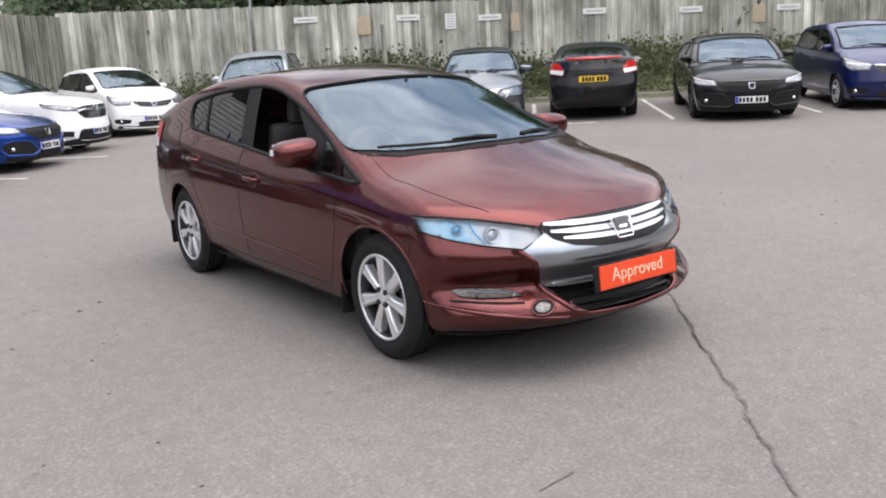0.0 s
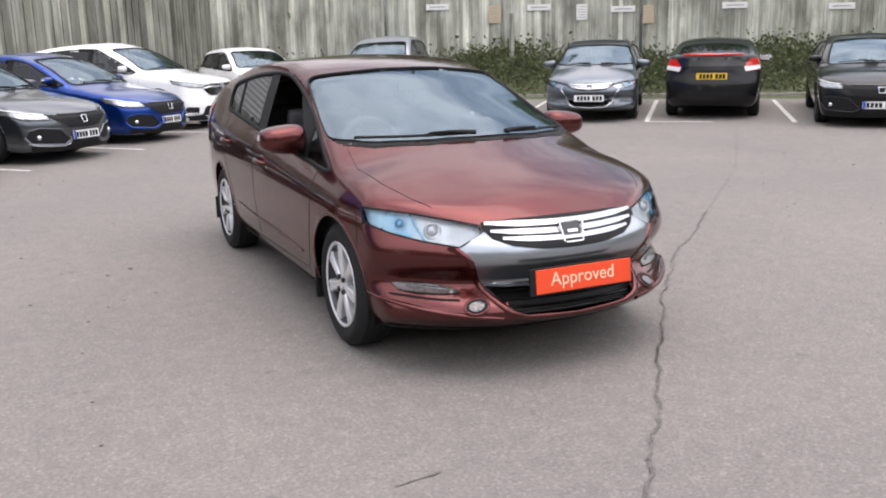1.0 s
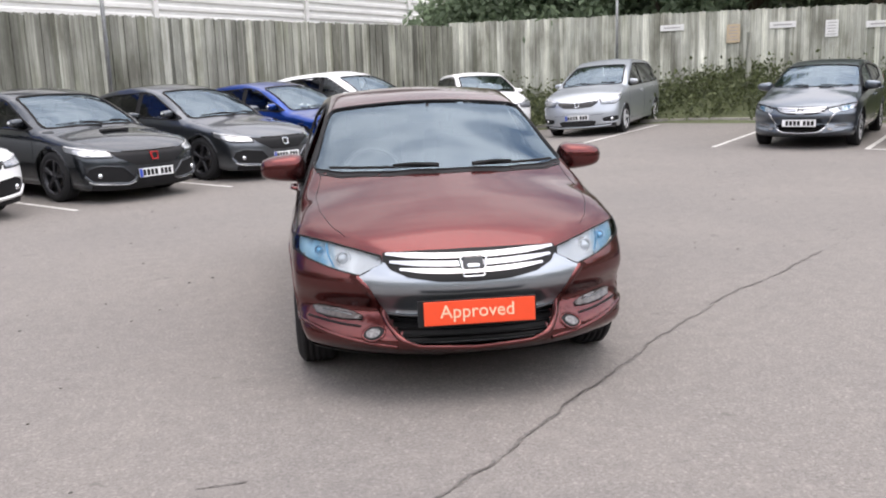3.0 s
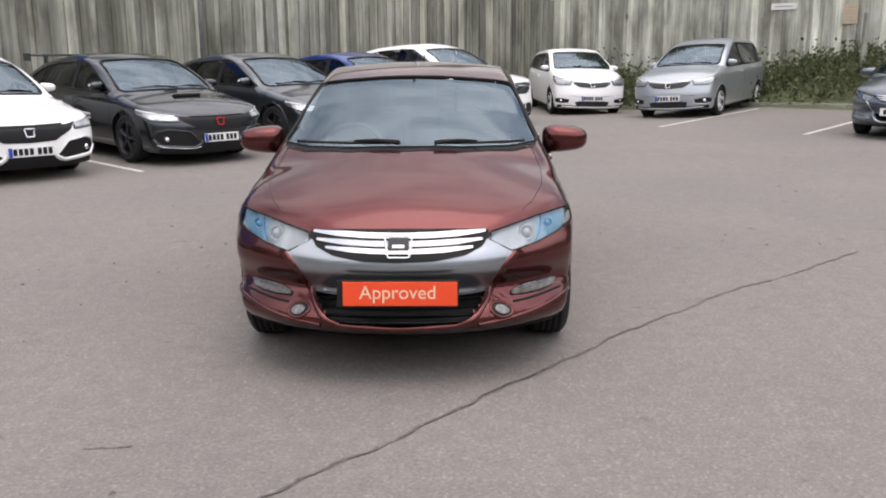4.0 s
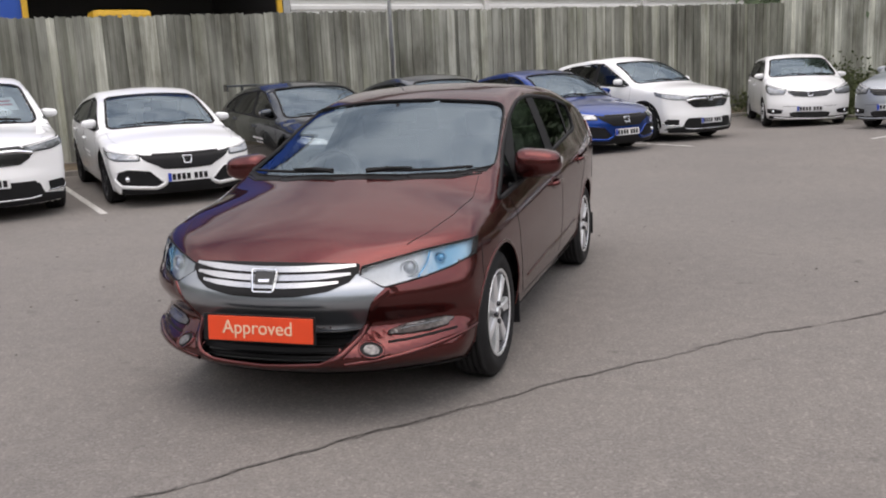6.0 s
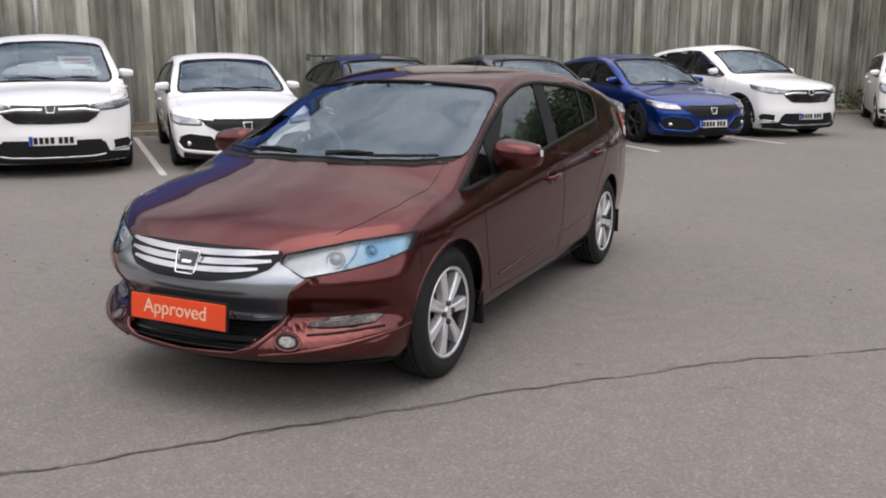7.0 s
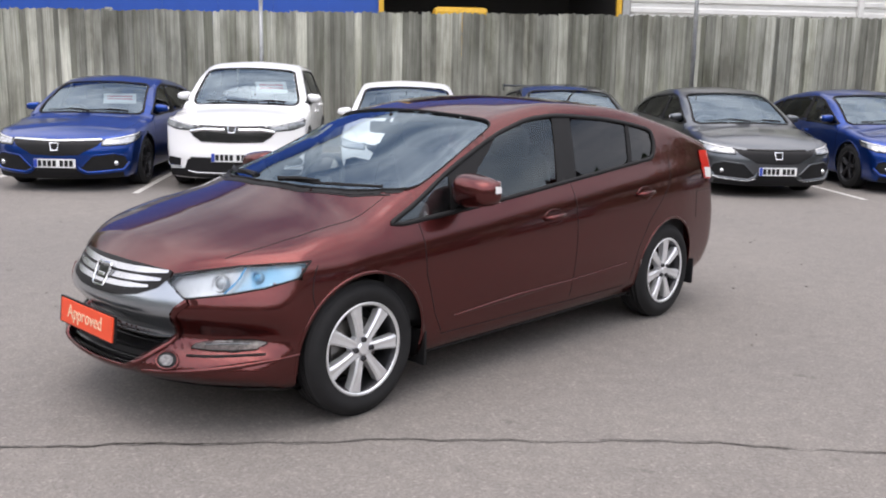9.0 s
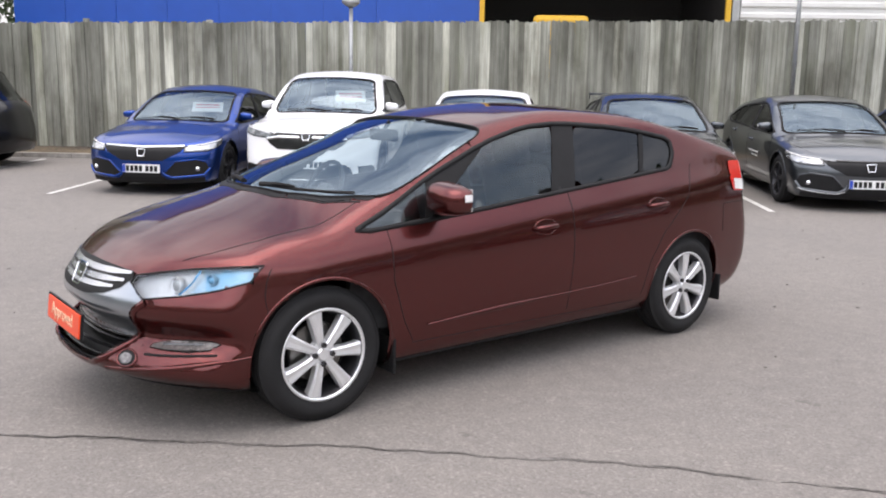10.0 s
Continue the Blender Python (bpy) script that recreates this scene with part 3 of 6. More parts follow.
def add_wheel(root, meshes, x, y, r, turn, nuts):
    tm, rim, disc, back, nut = meshes
    side = 1 if x > 0 else -1
    tyre = new("wheel", tm)
    tyre.parent = root
    tyre.matrix_basis = pose(x, y, r, turn, 0, 0 if side > 0 else 180)
    for nm, me in (("rim", rim), ("brake_disc", disc), ("back_plate", back)):
        o = new(nm, me)
        o.parent = tyre
    for k in range(nuts):
        a = 2 * math.pi * k / nuts
        o = new("lug_nut", nut)
        o.parent = tyre
        o.location = (-0.004, 0.043 * math.cos(a), 0.043 * math.sin(a))
    return tyre


def text_mesh(name, body, size, material, parent, m):
    cu = bpy.data.curves.new(name, "FONT")
    cu.body, cu.size, cu.align_x, cu.align_y, cu.extrude = body, size, "CENTER", "CENTER", 0.001
    tmp = new(name, cu)
    me = bpy.data.meshes.new_from_object(tmp)
    bpy.data.objects.remove(tmp)
    me.materials.append(material)
    ob = new(name, me)
    ob.parent = parent
    ob.matrix_basis = m
    return ob


def number_plate(root, m, face, bars, blue=False):
    """A plate with plain bars for its characters."""
    bm = bmesh.new()
    box(bm, 0, 0, 0, 0.52, 0.008, 0.111, m, bevel=0.003)
    pl = part("number_plate", bm, face, root)
    for x in (-0.185, -0.125, -0.065, -0.005, 0.085, 0.145, 0.205)[:bars]:
        bm = bmesh.new()
        box(bm, x, -0.0055, 0, 0.044, 0.003, 0.076, m)
        part("plate_bar", bm, M_TRIM, pl)
    if blue:
        bm = bmesh.new()
        box(bm, -0.236, -0.0055, 0, 0.042, 0.003, 0.105, m)
        part("plate_band", bm, M_PLATEBLUE, pl, "blue end band of the plate")


def seat(root, x, y):
    bm = bmesh.new()
    box(bm, x, y, 0.48, 0.50, 0.50, 0.14, bevel=0.04)
    m = pose(x, y + 0.27, 0.78, 14, 0, 0)
    box(bm, 0, 0, 0.0, 0.48, 0.13, 0.58, m, bevel=0.05)
    box(bm, 0, 0, 0.37, 0.25, 0.09, 0.16, m, bevel=0.035)
    part("seat", bm, M_CABIN, root, smooth=True)


def side_pieces(sh, root, panes, dlo, cell, mats, frame_w=0.023):
    """Glass, frame and pillars of both flanks."""
    for view in "LR":
        for (outline, mat), nm in zip(panes, ("front_quarter_window", "front_window", "rear_window", "rear_quarter_window")):
            if outline is None or (view == "R" and nm == sh.s.get("open_window")):
                continue
            v, f = sh.sheet(view, sh.grow(smooth_poly(outline, 1), 0.012), cell, -0.006)
            ob = link_mesh(nm, v, f, mat, root)
            ob.visible_shadow = False
        v, f = sh.ribbon(view, smooth_poly(dlo, 1), frame_w, 0.004, True, 0.014)
        link_mesh("window_trim", v, f, M_TRIM, root)
        for a, b in zip(panes, panes[1:]):
            if a[0] is None or b[0] is None:
                continue
            pa, pb = np.array(a[0]), np.array(b[0])
            low_a, low_b = pa[:, 1] < pa[:, 1].mean(), pb[:, 1] < pb[:, 1].mean()
            lo_a, hi_a = max(pa[low_a], key=lambda q: q[0]), max(pa[~low_a], key=lambda q: q[0])
            lo_b, hi_b = min(pb[low_b], key=lambda q: q[0]), min(pb[~low_b], key=lambda q: q[0])
            strip = [lo_a - (0.006, 0), lo_b + (0.006, 0), hi_b + (0.006, 0), hi_a - (0.006, 0)]
            v, f = sh.sheet(view, strip, 0.016, -0.002)
            if len(f):
                link_mesh("window_pillar", v, f, M_TRIM, root)


def mirror(root, x, y, z, paint_mat, lamp=True, k=1.0):
    def housing(s, grow):
        bm = bmesh.new()
        r = bmesh.ops.create_uvsphere(bm, u_segments=28, v_segments=18, radius=1)
        for v in r["verts"]:
            c = v.co
            c.x = math.copysign(abs(c.x) ** 0.6, c.x) * 0.130
            c.y = math.copysign(abs(c.y) ** 0.8, c.y) * (0.105 if c.y < 0 else 0.035)
            c.z = math.copysign(abs(c.z) ** 0.65, c.z) * (0.076 - 0.014 * c.x / 0.130)
            v.co = c * k * grow
        return bm

    def place(bm, s):
        for v in bm.verts:
            v.co = (s * (v.co.x + x), v.co.y + y, v.co.z + z)
        bmesh.ops.recalc_face_normals(bm, faces=bm.faces)
        return bm

    for s in (1, -1):
        mr = part("wing_mirror", place(housing(s, 1.0), s), paint_mat, root, smooth=True)
        bm = bmesh.new()
        tube(bm, [(s * (x - 0.05), y + 0.01, z - 0.05), (s * (x - 0.15), y + 0.03, z - 0.095), (s * (x - 0.22), y + 0.05, z - 0.105)], [0.026, 0.024, 0.03])
        part("mirror_arm", bm, M_TRIM, mr)
        bm = bmesh.new()
        box(bm, s * x, y + 0.033 * k, z, 0.20 * k, 0.008, 0.105 * k, bevel=0.003)
        part("mirror_glass", bm, M_CHROME, mr)
        if lamp:
            # a wedge of clear lens let into the outer end of the housing
            bm = housing(s, 1.008)
            far = [f for f in bm.faces if not (f.calc_center_median().x > (0.078 + 0.8 * max(0.0, 0.02 - f.calc_center_median().y)) * k and -0.004 * k < f.calc_center_median().z < 0.036 * k)]
            bmesh.ops.delete(bm, geom=far, context="FACES")
            part("indicator_lens", place(bm, s), M_WHITELAMP, mr, smooth=True)


def door_handle(sh, root, y, z, mat):
    for view, s in (("L", 1), ("R", -1)):
        q = [(y - 0.085, z - 0.006), (y - 0.05, z), (y + 0.05, z + 0.006), (y + 0.085, z + 0.004)]
        p = sh.on(view, q)
        bm = bmesh.new()
        tube(bm, [p[0], p[1] + (s * 0.032, 0, 0), p[2] + (s * 0.032, 0, 0), p[3]], [0.010, 0.013, 0.013, 0.010])
        part("door_handle", bm, mat, root, smooth=True)
        v, f = sh.sheet(view, circle(y, z - 0.004, 0.042, 20), 0.012, 0.002)
        link_mesh("handle_cup", v, f, mat, root)
        oval = [(y + 0.078 * math.cos(a), z - 0.003 + 0.040 * math.sin(a)) for a in np.linspace(0, 2 * math.pi, 24, endpoint=False)]
        v, f = sh.ribbon(view, oval, 0.005, 0.003, True, 0.012)
        link_mesh("handle_rim", v, f, mat, root)


def shut_line(sh, root, view, line, width=0.0032, name="panel_gap"):
    v, f = sh.ribbon(view, line, width, 0.0012)
    link_mesh(name, v, f, M_TRIM, root)


def common_car(name, s, paint_mat, wheel_kind, alloy, label, group="", cell=0.03):
    """Skin, glass, wheels, wells, cabin and mirrors, the same for all cars."""
    sh = CarShell(s)
    root = new(name)
    tagged(root, label=label, category="car", group=group)
    wb, r = s["wheelbase"] / 2, s["tyre"]
    arch = s["arch"]
    cuts = []
    for view in "LR":
        cuts += [(view, circle(-wb, r, arch)), (view, circle(wb, r, arch)), (view, smooth_poly(s["dlo"], 1))]
    cuts += [("T", smooth_poly(mirrored(s["screen"]), 1)), ("T", smooth_poly(mirrored(s["backlight"]), 1))]
    if "lamp" in s:
        cuts += [(view, sh.corner_flat(view, s["lamp"])) for view in "PQ"]
    cuts += [("F", smooth_poly(mirrored(half), 1)) for half in s.get("front_cuts", [])]
    v, f = sh.skin(cuts, *s.get("mesh", (120, 110)))
    link_mesh("body", v, f, paint_mat, root)
    v, f = sh.sheet("T", smooth_poly(mirrored(s["screen"]), 1), cell, -0.005)
    ob = link_mesh("windscreen", v, f, M_CLEAR, root)
    ob.visible_shadow = False
    v, f = sh.ribbon("T", smooth_poly(mirrored(s["screen"]), 1), s.get("seal", 0.034), 0.008, True, 0.012)
    link_mesh("windscreen_seal", v, f, M_TRIM, root)
    v, f = sh.sheet("T", smooth_poly(mirrored(s["backlight"]), 1), cell, -0.005)
    link_mesh("rear_screen", v, f, M_TINT, root).visible_shadow = False
    side_pieces(sh, root, s["panes"], s["dlo"], cell, None)
    # wheel wells and wheels
    meshes = wheel_meshes(*wheel_kind, alloy)
    for sx in (1, -1):
        for yy in (-wb, wb):
            prof = [(arch + 0.004, 0.745), (arch + 0.004, 0.45), (0.02, 0.45)]
            lv, lf = lathe(prof, 36)
            xs = s["face"] / 0.83
            lv = [(sx * h * xs, a + yy, max(0.17, b + r)) for h, a, b in lv]
            link_mesh("wheel_arch_liner", lv, lf, M_TRIM, root)
            add_wheel(root, meshes, sx * s["face"], yy, r, s.get("turns", {}).get((sx, yy > 0), 17 * yy + 40 * sx), s.get("nuts", 5))
            n = 32
            ring = [k for k in range(n + 1)]
            ca = [(yy + arch * math.cos(math.pi * (k / n * 1.24 - 0.12)), r + arch * math.sin(math.pi * (k / n * 1.24 - 0.12))) for k in ring]
            ca = [c for c in ca if c[1] > s["floor"][0][1] + 0.02]
            v, f = sh.ribbon("L" if sx > 0 else "R", ca, 0.014, 0.0025)
            link_mesh("arch_lip", v, f, paint_mat if s.get("lip", True) else M_TRIM, root)
    # cabin
    bm = bmesh.new()
    y0, y1 = s["cabin"]
    box(bm, 0, (y0 + y1) / 2, 0.36, s["face"] * 1.72, y1 - y0, 0.10)
    for sx in (1, -1):
        box(bm, sx * s["face"] * 0.89, (y0 + y1) / 2, 0.58, 0.04, y1 - y0, 0.44)
    part("cabin_floor", bm, M_CABIN, root)
    bm = bmesh.new()
    dz = s["dash"]
    box(bm, 0, y0 + 0.16, dz - 0.10, s["face"] * 1.66, 0.42, 0.20, bevel=0.05)
    part("dashboard", bm, M_CABINGREY, root)
    bm = bmesh.new()
    mm = pose(-0.36, y0 + 0.50, dz - 0.02, 65, 0, 0)
    pts = [mm @ Vector((0.18 * math.cos(a), 0.18 * math.sin(a), 0)) for a in [2 * math.pi * k / 24 for k in range(25)]]
    tube(bm, pts, 0.014, 6)
    box(bm, 0, 0, -0.01, 0.12, 0.10, 0.04, mm, bevel=0.015)
    box(bm, 0, 0, -0.005, 0.34, 0.03, 0.015, mm)
    part("steering_wheel", bm, M_CABINGREY, root)
    ys = s["seats"]
    for x in (0.36, -0.36):
        seat(root, x, ys[0])
        seat(root, x, ys[1])
    mirror(root, *s["mirror"], s.get("mirror_paint", paint_mat), s.get("mirror_lamp", True), s.get("mirror_scale", 1.0))
    for y in s["handles"]:
        door_handle(sh, root, y[0], y[1], s.get("handle_paint", paint_mat))
    for view in "LR":
        for line in s["gaps"]:
            shut_line(sh, root, view, line)
    for half in s["top_gaps"]:
        for sx in (1, -1):
            shut_line(sh, root, "T", [(sx * x, y) for x, y in half], 0.0022)
    # wipers on the cowl
    wy = s["wiper"]
    lines = s.get("wiper_lines") or [[(x0, ya), ((x0 + x1) / 2, (ya + yb) / 2), (x1, yb)] for x0, x1, ya, yb in wy]
    for line in lines:
        q = [Vector(c) + Vector((0, 0, 0.016)) for c in sh.on("T", line)]
        bm = bmesh.new()
        tube(bm, q, 0.008, 6)
        wp = part("wiper", bm, M_TRIM, root)
        bm = bmesh.new()
        mid = q[len(q) // 2]
        tube(bm, [q[-1] + Vector((0, -0.015, 0.002)), (q[-1] + mid) / 2 + Vector((0, -0.012, 0.014)), mid + Vector((0, 0, 0.012))], [0.014, 0.010, 0.006], 6)
        part("wiper_arm", bm, M_TRIM, wp)
    return sh, root


def sheets(sh, root, name, views, poly3d, cell, off, mat, label=""):
    """A patch at a front or rear corner, on both sides."""
    obs = []
    for view in views:
        v, f = sh.sheet(view, sh.corner_flat(view, poly3d), cell, off)
        if len(f):
            obs.append(link_mesh(name, v, f, mat, root, label))
    return obs


def front_patch(sh, root, name, half, cell, off, mat, view="F", label="", rounds=0):
    poly = mirrored(half)
    if rounds:
        poly = smooth_poly(poly, rounds)
    v, f = sh.sheet(view, poly, cell, off)
    return link_mesh(name, v, f, mat, root, label)


INTAKE = [(0.0, 0.398), (0.30, 0.400), (0.392, 0.408), (0.36, 0.345), (0.31, 0.300), (0.25, 0.286), (0.0, 0.279)]


def wedge_spec():
    return dict(
        top=[(-2.14, 0.60), (-2.06, 0.655), (-2.00, 0.685), (-1.85, 0.775), (-1.6, 0.865), (-1.40, 0.925), (-1.25, 0.972), (-1.0, 1.075), (-0.65, 1.200), (-0.30, 1.315), (0.0, 1.370), (0.35, 1.398), (0.8, 1.380), (1.3, 1.305), (1.8, 1.20), (2.05, 1.13), (2.2, 1.08)],
        crown=[(-2.14, 0.14), (-1.9, 0.17), (-1.5, 0.175), (-1.1, 0.27), (-0.7, 0.29), (-0.2, 0.18), (0.3, 0.115), (1.0, 0.11), (1.5, 0.14), (2.1, 0.2)],
        width=[(-2.2, 0.722), (-1.9, 0.776), (-1.6, 0.813), (-1.275, 0.842), (-0.6, 0.842), (0.3, 0.845), (1.0, 0.845), (1.4, 0.835), (1.8, 0.80), (2.2, 0.74)],
        belt=[(-2.2, 0.80), (-1.5, 0.80), (-1.06, 0.83), (0.15, 0.935), (1.2, 1.02), (2.2, 1.09)],
        belt0=0.93,
        side=[(0.0, 0.78), (0.18, 0.885), (0.26, 0.945), (0.35, 0.972), (0.55, 0.997), (0.68, 1.0), (0.80, 0.988), (0.93, 0.925), (1.05, 0.862), (1.2, 0.775), (1.35, 0.675), (1.5, 0.56)],
        nose=[(0.0, -1.75), (0.15, -1.92), (0.21, -2.02), (0.265, -2.115), (0.30, -2.135), (0.35, -2.09), (0.41, -2.012), (0.47, -2.052), (0.50, -2.078), (0.53, -2.093), (0.57, -2.086), (0.62, -2.05), (0.70, -2.0), (0.9, -1.85)],
        nose_bow=(0.67, 2.45),
        tail=[(0.0, 1.9), (0.2, 2.02), (0.3, 2.14), (0.45, 2.20), (0.62, 2.185), (0.8, 2.13), (1.0, 2.09), (1.15, 2.07), (1.4, 1.95)],
        tail_bow=(0.45, 2.4),
        floor=[(-2.2, 0.205), (-1.7, 0.185), (-0.9, 0.18), (0.9, 0.18), (1.7, 0.20), (2.2, 0.25)],
        spine=(-1.35, 1.3, 0.62), soft=0.013, corner=-1.25, rear_corner=1.2, mesh=(210, 200), ends=56, seal=0.006,
        wheelbase=2.55, tyre=0.305, arch=0.347, face=0.815, nuts=4,
        dlo=[(-1.13, 0.822), (-0.5, 0.872), (0.2, 0.943), (0.95, 1.018), (1.10, 1.032), (1.168, 1.12), (1.165, 1.203), (0.93, 1.246), (0.7, 1.275), (0.3, 1.298), (0.05, 1.278), (-0.24, 1.20), (-0.62, 1.052), (-0.9, 0.915)],
        panes=[
            ([(-1.10, 0.832), (-0.70, 0.866), (-0.635, 1.042), (-0.85, 0.940)], M_DOORGLASS),
            ([(-0.672, 0.870), (0.13, 0.943), (0.262, 1.284), (0.05, 1.268), (-0.24, 1.19), (-0.608, 1.050)], M_DOORGLASS),
            ([(0.295, 0.960), (0.835, 1.013), (0.92, 1.238), (0.7, 1.266), (0.405, 1.284)], M_TINT),
            ([(0.862, 1.016), (1.088, 1.040), (1.150, 1.12), (1.148, 1.194), (0.945, 1.233)], M_TINT),
        ],
        screen=[(0.0, -1.255), (0.3, -1.215), (0.55, -1.085), (0.69, -0.92), (0.70, -0.84), (0.655, -0.55), (0.615, -0.30), (0.597, -0.232), (0.55, -0.225), (0.3, -0.29), (0.0, -0.32)],
        backlight=[(0.0, 1.30), (0.45, 1.28), (0.56, 1.40), (0.60, 1.75), (0.55, 1.92), (0.0, 1.98)],
        cabin=(-1.10, 1.60), dash=0.90, seats=(0.02, 0.85), mirror=(0.882, -0.625, 0.962),
        handles=[(0.03, 0.775), (0.93, 0.835)],
        gaps=[
            [(-0.93, 0.845), (-0.925, 0.6), (-0.86, 0.40), (-0.80, 0.30)],
            [(0.235, 0.935), (0.245, 0.6), (0.235, 0.30)],
            [(-0.80, 0.285), (0.2, 0.275), (0.80, 0.275)],
            [(1.30, 1.05), (1.22, 0.86), (1.0, 0.66), (0.90, 0.50), (0.86, 0.30)],
            [(-1.52, 0.715), (-1.545, 0.675), (-1.56, 0.60), (-1.545, 0.53)],
            [(2.0, 0.80), (1.6, 0.80), (1.62, 0.62)],
        ],
        lamp=[(0.398, -1.94, 0.668), (0.50, -1.88, 0.690), (0.60, -1.76, 0.713), (0.70, -1.62, 0.727), (0.765, -1.52, 0.732), (0.763, -1.575, 0.670), (0.72, -1.72, 0.634), (0.64, -1.85, 0.607), (0.507, -1.965, 0.584), (0.405, -1.975, 0.634)],
        front_cuts=[INTAKE],
        top_gaps=[[(0.66, -1.02), (0.69, -1.25), (0.67, -1.5), (0.61, -1.70), (0.555, -1.80)]],
        wiper=[], wiper_lines=[[(-0.61, -1.005), (-0.46, -1.11), (-0.28, -1.19), (-0.04, -1.228)], [(0.62, -1.00), (0.50, -1.09), (0.36, -1.165), (0.14, -1.222)]],
    )


def wedge_front(sh, root, paint_mat, band=None, edge=None, bowl=None):
    """Nose of the hero's model: grille, silver band, intake, lamps."""
    front_patch(sh, root, "bumper_band", [(0.0, 0.665), (0.39, 0.668), (0.402, 0.634), (0.507, 0.582), (0.462, 0.53), (0.43, 0.465), (0.398, 0.408), (0.30, 0.401), (0.0, 0.399)], 0.014, 0.003, band or M_BAND, label="bumper band round the grille")
    front_patch(sh, root, "lower_intake", [(0.0, 0.43), (0.40, 0.43), (0.42, 0.40), (0.38, 0.32), (0.32, 0.27), (0.0, 0.255)], 0.02, -0.055, M_TRIM)
    v, f = sh.ribbon("F", [(-0.388, 0.402), (-0.3, 0.395), (0, 0.393), (0.3, 0.395), (0.388, 0.402)], 0.012, 0.004)
    link_mesh("band_return", v, f, M_GLOSSBLACK, root)
    for z, x1 in ((0.302, 0.30), (0.330, 0.325), (0.358, 0.345), (0.384, 0.365)):
        v, f = sh.ribbon("F", [(-x1, z), (x1, z)], 0.010, -0.018)
        link_mesh("intake_slat", v, f, M_GLOSSBLACK, root)
    gr = front_patch(sh, root, "grille", [(0.0, 0.688), (0.25, 0.686), (0.392, 0.679), (0.396, 0.655), (0.365, 0.612), (0.29, 0.582), (0.15, 0.562), (0.0, 0.558)], 0.012, 0.005, M_TRIM)
    for z, w, x1 in ((0.661, 0.029, 0.380), (0.630, 0.027, 0.364), (0.600, 0.025, 0.322)):
        xs = np.linspace(-x1, x1, 15)
        line = [(x, z + 0.012 * (x / x1) ** 2) for x in xs]
        v, f = sh.ribbon("F", line, lambda t, w=w: w * (0.45 + 0.55 * np.minimum(1, np.minimum(t, 1 - t) * 6)), 0.009)
        link_mesh("grille_bar", v, f, M_SATIN, gr, "satin chrome grille bar", False)
    # plain maker's mark: a chrome frame on a dark ground
    bm = bmesh.new()
    p = sh.on("F", [(0.0, 0.625)])[0]
    m = pose(0, p[1] - 0.018, 0.625, -24, 0, 0)
    pts = [(-0.060, 0.042), (-0.050, 0.050), (0.050, 0.050), (0.060, 0.042), (0.048, -0.042), (0.040, -0.048), (-0.040, -0.048), (-0.048, -0.042), (-0.060, 0.042)]
    tube(bm, [m @ Vector((x, 0, z)) for x, z in pts], 0.005, 6)
    badge = part("badge", bm, M_CHROME, gr, "plain chrome badge on a dark ground")
    bm = bmesh.new()
    box(bm, 0, 0.006, 0, 0.092, 0.010, 0.088, m, bevel=0.006)
    part("badge_ground", bm, M_GLOSSBLACK, badge)
    bm = bmesh.new()
    box(bm, 0, 0.0, 0, 0.052, 0.008, 0.016, m, bevel=0.003)
    part("badge_mark", bm, M_CHROME, badge)
    # black patch stands in for the shadow beneath the bumper
    front_patch(sh, root, "under_lip", [(0.0, 0.205), (0.45, 0.208), (0.70, 0.215), (0.74, 0.218), (0.74, 0.165), (0.0, 0.165)], 0.014, 0.003, M_TRIM)
    # shade along the sill's foot, drawn as a thin black ribbon over the paint
    for view in "LR":
        v, f = sh.ribbon(view, [(-0.93, 0.198), (0.93, 0.198)], 0.022, 0.004)
        link_mesh("sill_shade", v, f, M_TRIM, root)
    # head lamps
    lamp = sh.s["lamp"]
    for view, s in (("P", 1), ("Q", -1)):
        q = sh.corner_flat(view, lamp)
        v, f = sh.sheet(view, sh.grow(q, 0.008), 0.014, -0.030)
        back = link_mesh("headlamp", v, f, bowl or M_LAMPGRAD, root, "clear headlamp" if bowl else "clear headlamp with a blue-tinted outer part")
        v, f = sh.sheet(view, q, 0.018, 0.003)
        link_mesh("lens", v, f, M_LENS, back).visible_shadow = False
        v, f = sh.ribbon(view, q, 0.007, 0.003, True, 0.010)
        link_mesh("lamp_seal", v, f, M_TRIM, back)
        # bowls behind the lens: projector, small indicator, and the wall between them
        for place, r, ball in (((0.575, -1.845, 0.652), 0.036, M_LENSBALL), ((0.672, -1.725, 0.678), 0.024, M_BLUEREFLECT)):
            c = sh.on(view, sh.corner_flat(view, [place]))
            nr = Vector(sh.normal(c)[0])
            aim = (nr + Vector((0, -1.2, -0.2))).normalized()
            m = Matrix.Translation(Vector(c[0]) - nr * 0.022) @ aim.to_track_quat("X", "Z").to_matrix().to_4x4()
            lv, lf = lathe([(r * 0.74, -0.012), (r * 0.80, 0.004), (r * 0.98, 0.009), (r * 1.05, 0.004), (r * 1.1, -0.012)], 24)
            link_mesh("lamp_bowl", [m @ Vector(p) for p in lv], lf, M_LAMPGRAD, back)
            lv, lf = lathe([(r * 0.78, -0.006), (r * 0.66, 0.002), (r * 0.4, 0.008), (0.0, 0.010)], 24)
            link_mesh("lamp_eye", [m @ Vector(p) for p in lv], lf, ball, back)
        wall = sh.corner_flat(view, [(0.628, -1.745, 0.712), (0.632, -1.79, 0.66), (0.628, -1.86, 0.612)])
        v, f = sh.ribbon(view, wall, 0.007, -0.010)
        link_mesh("lamp_wall", v, f, M_BLUEREFLECT, back)
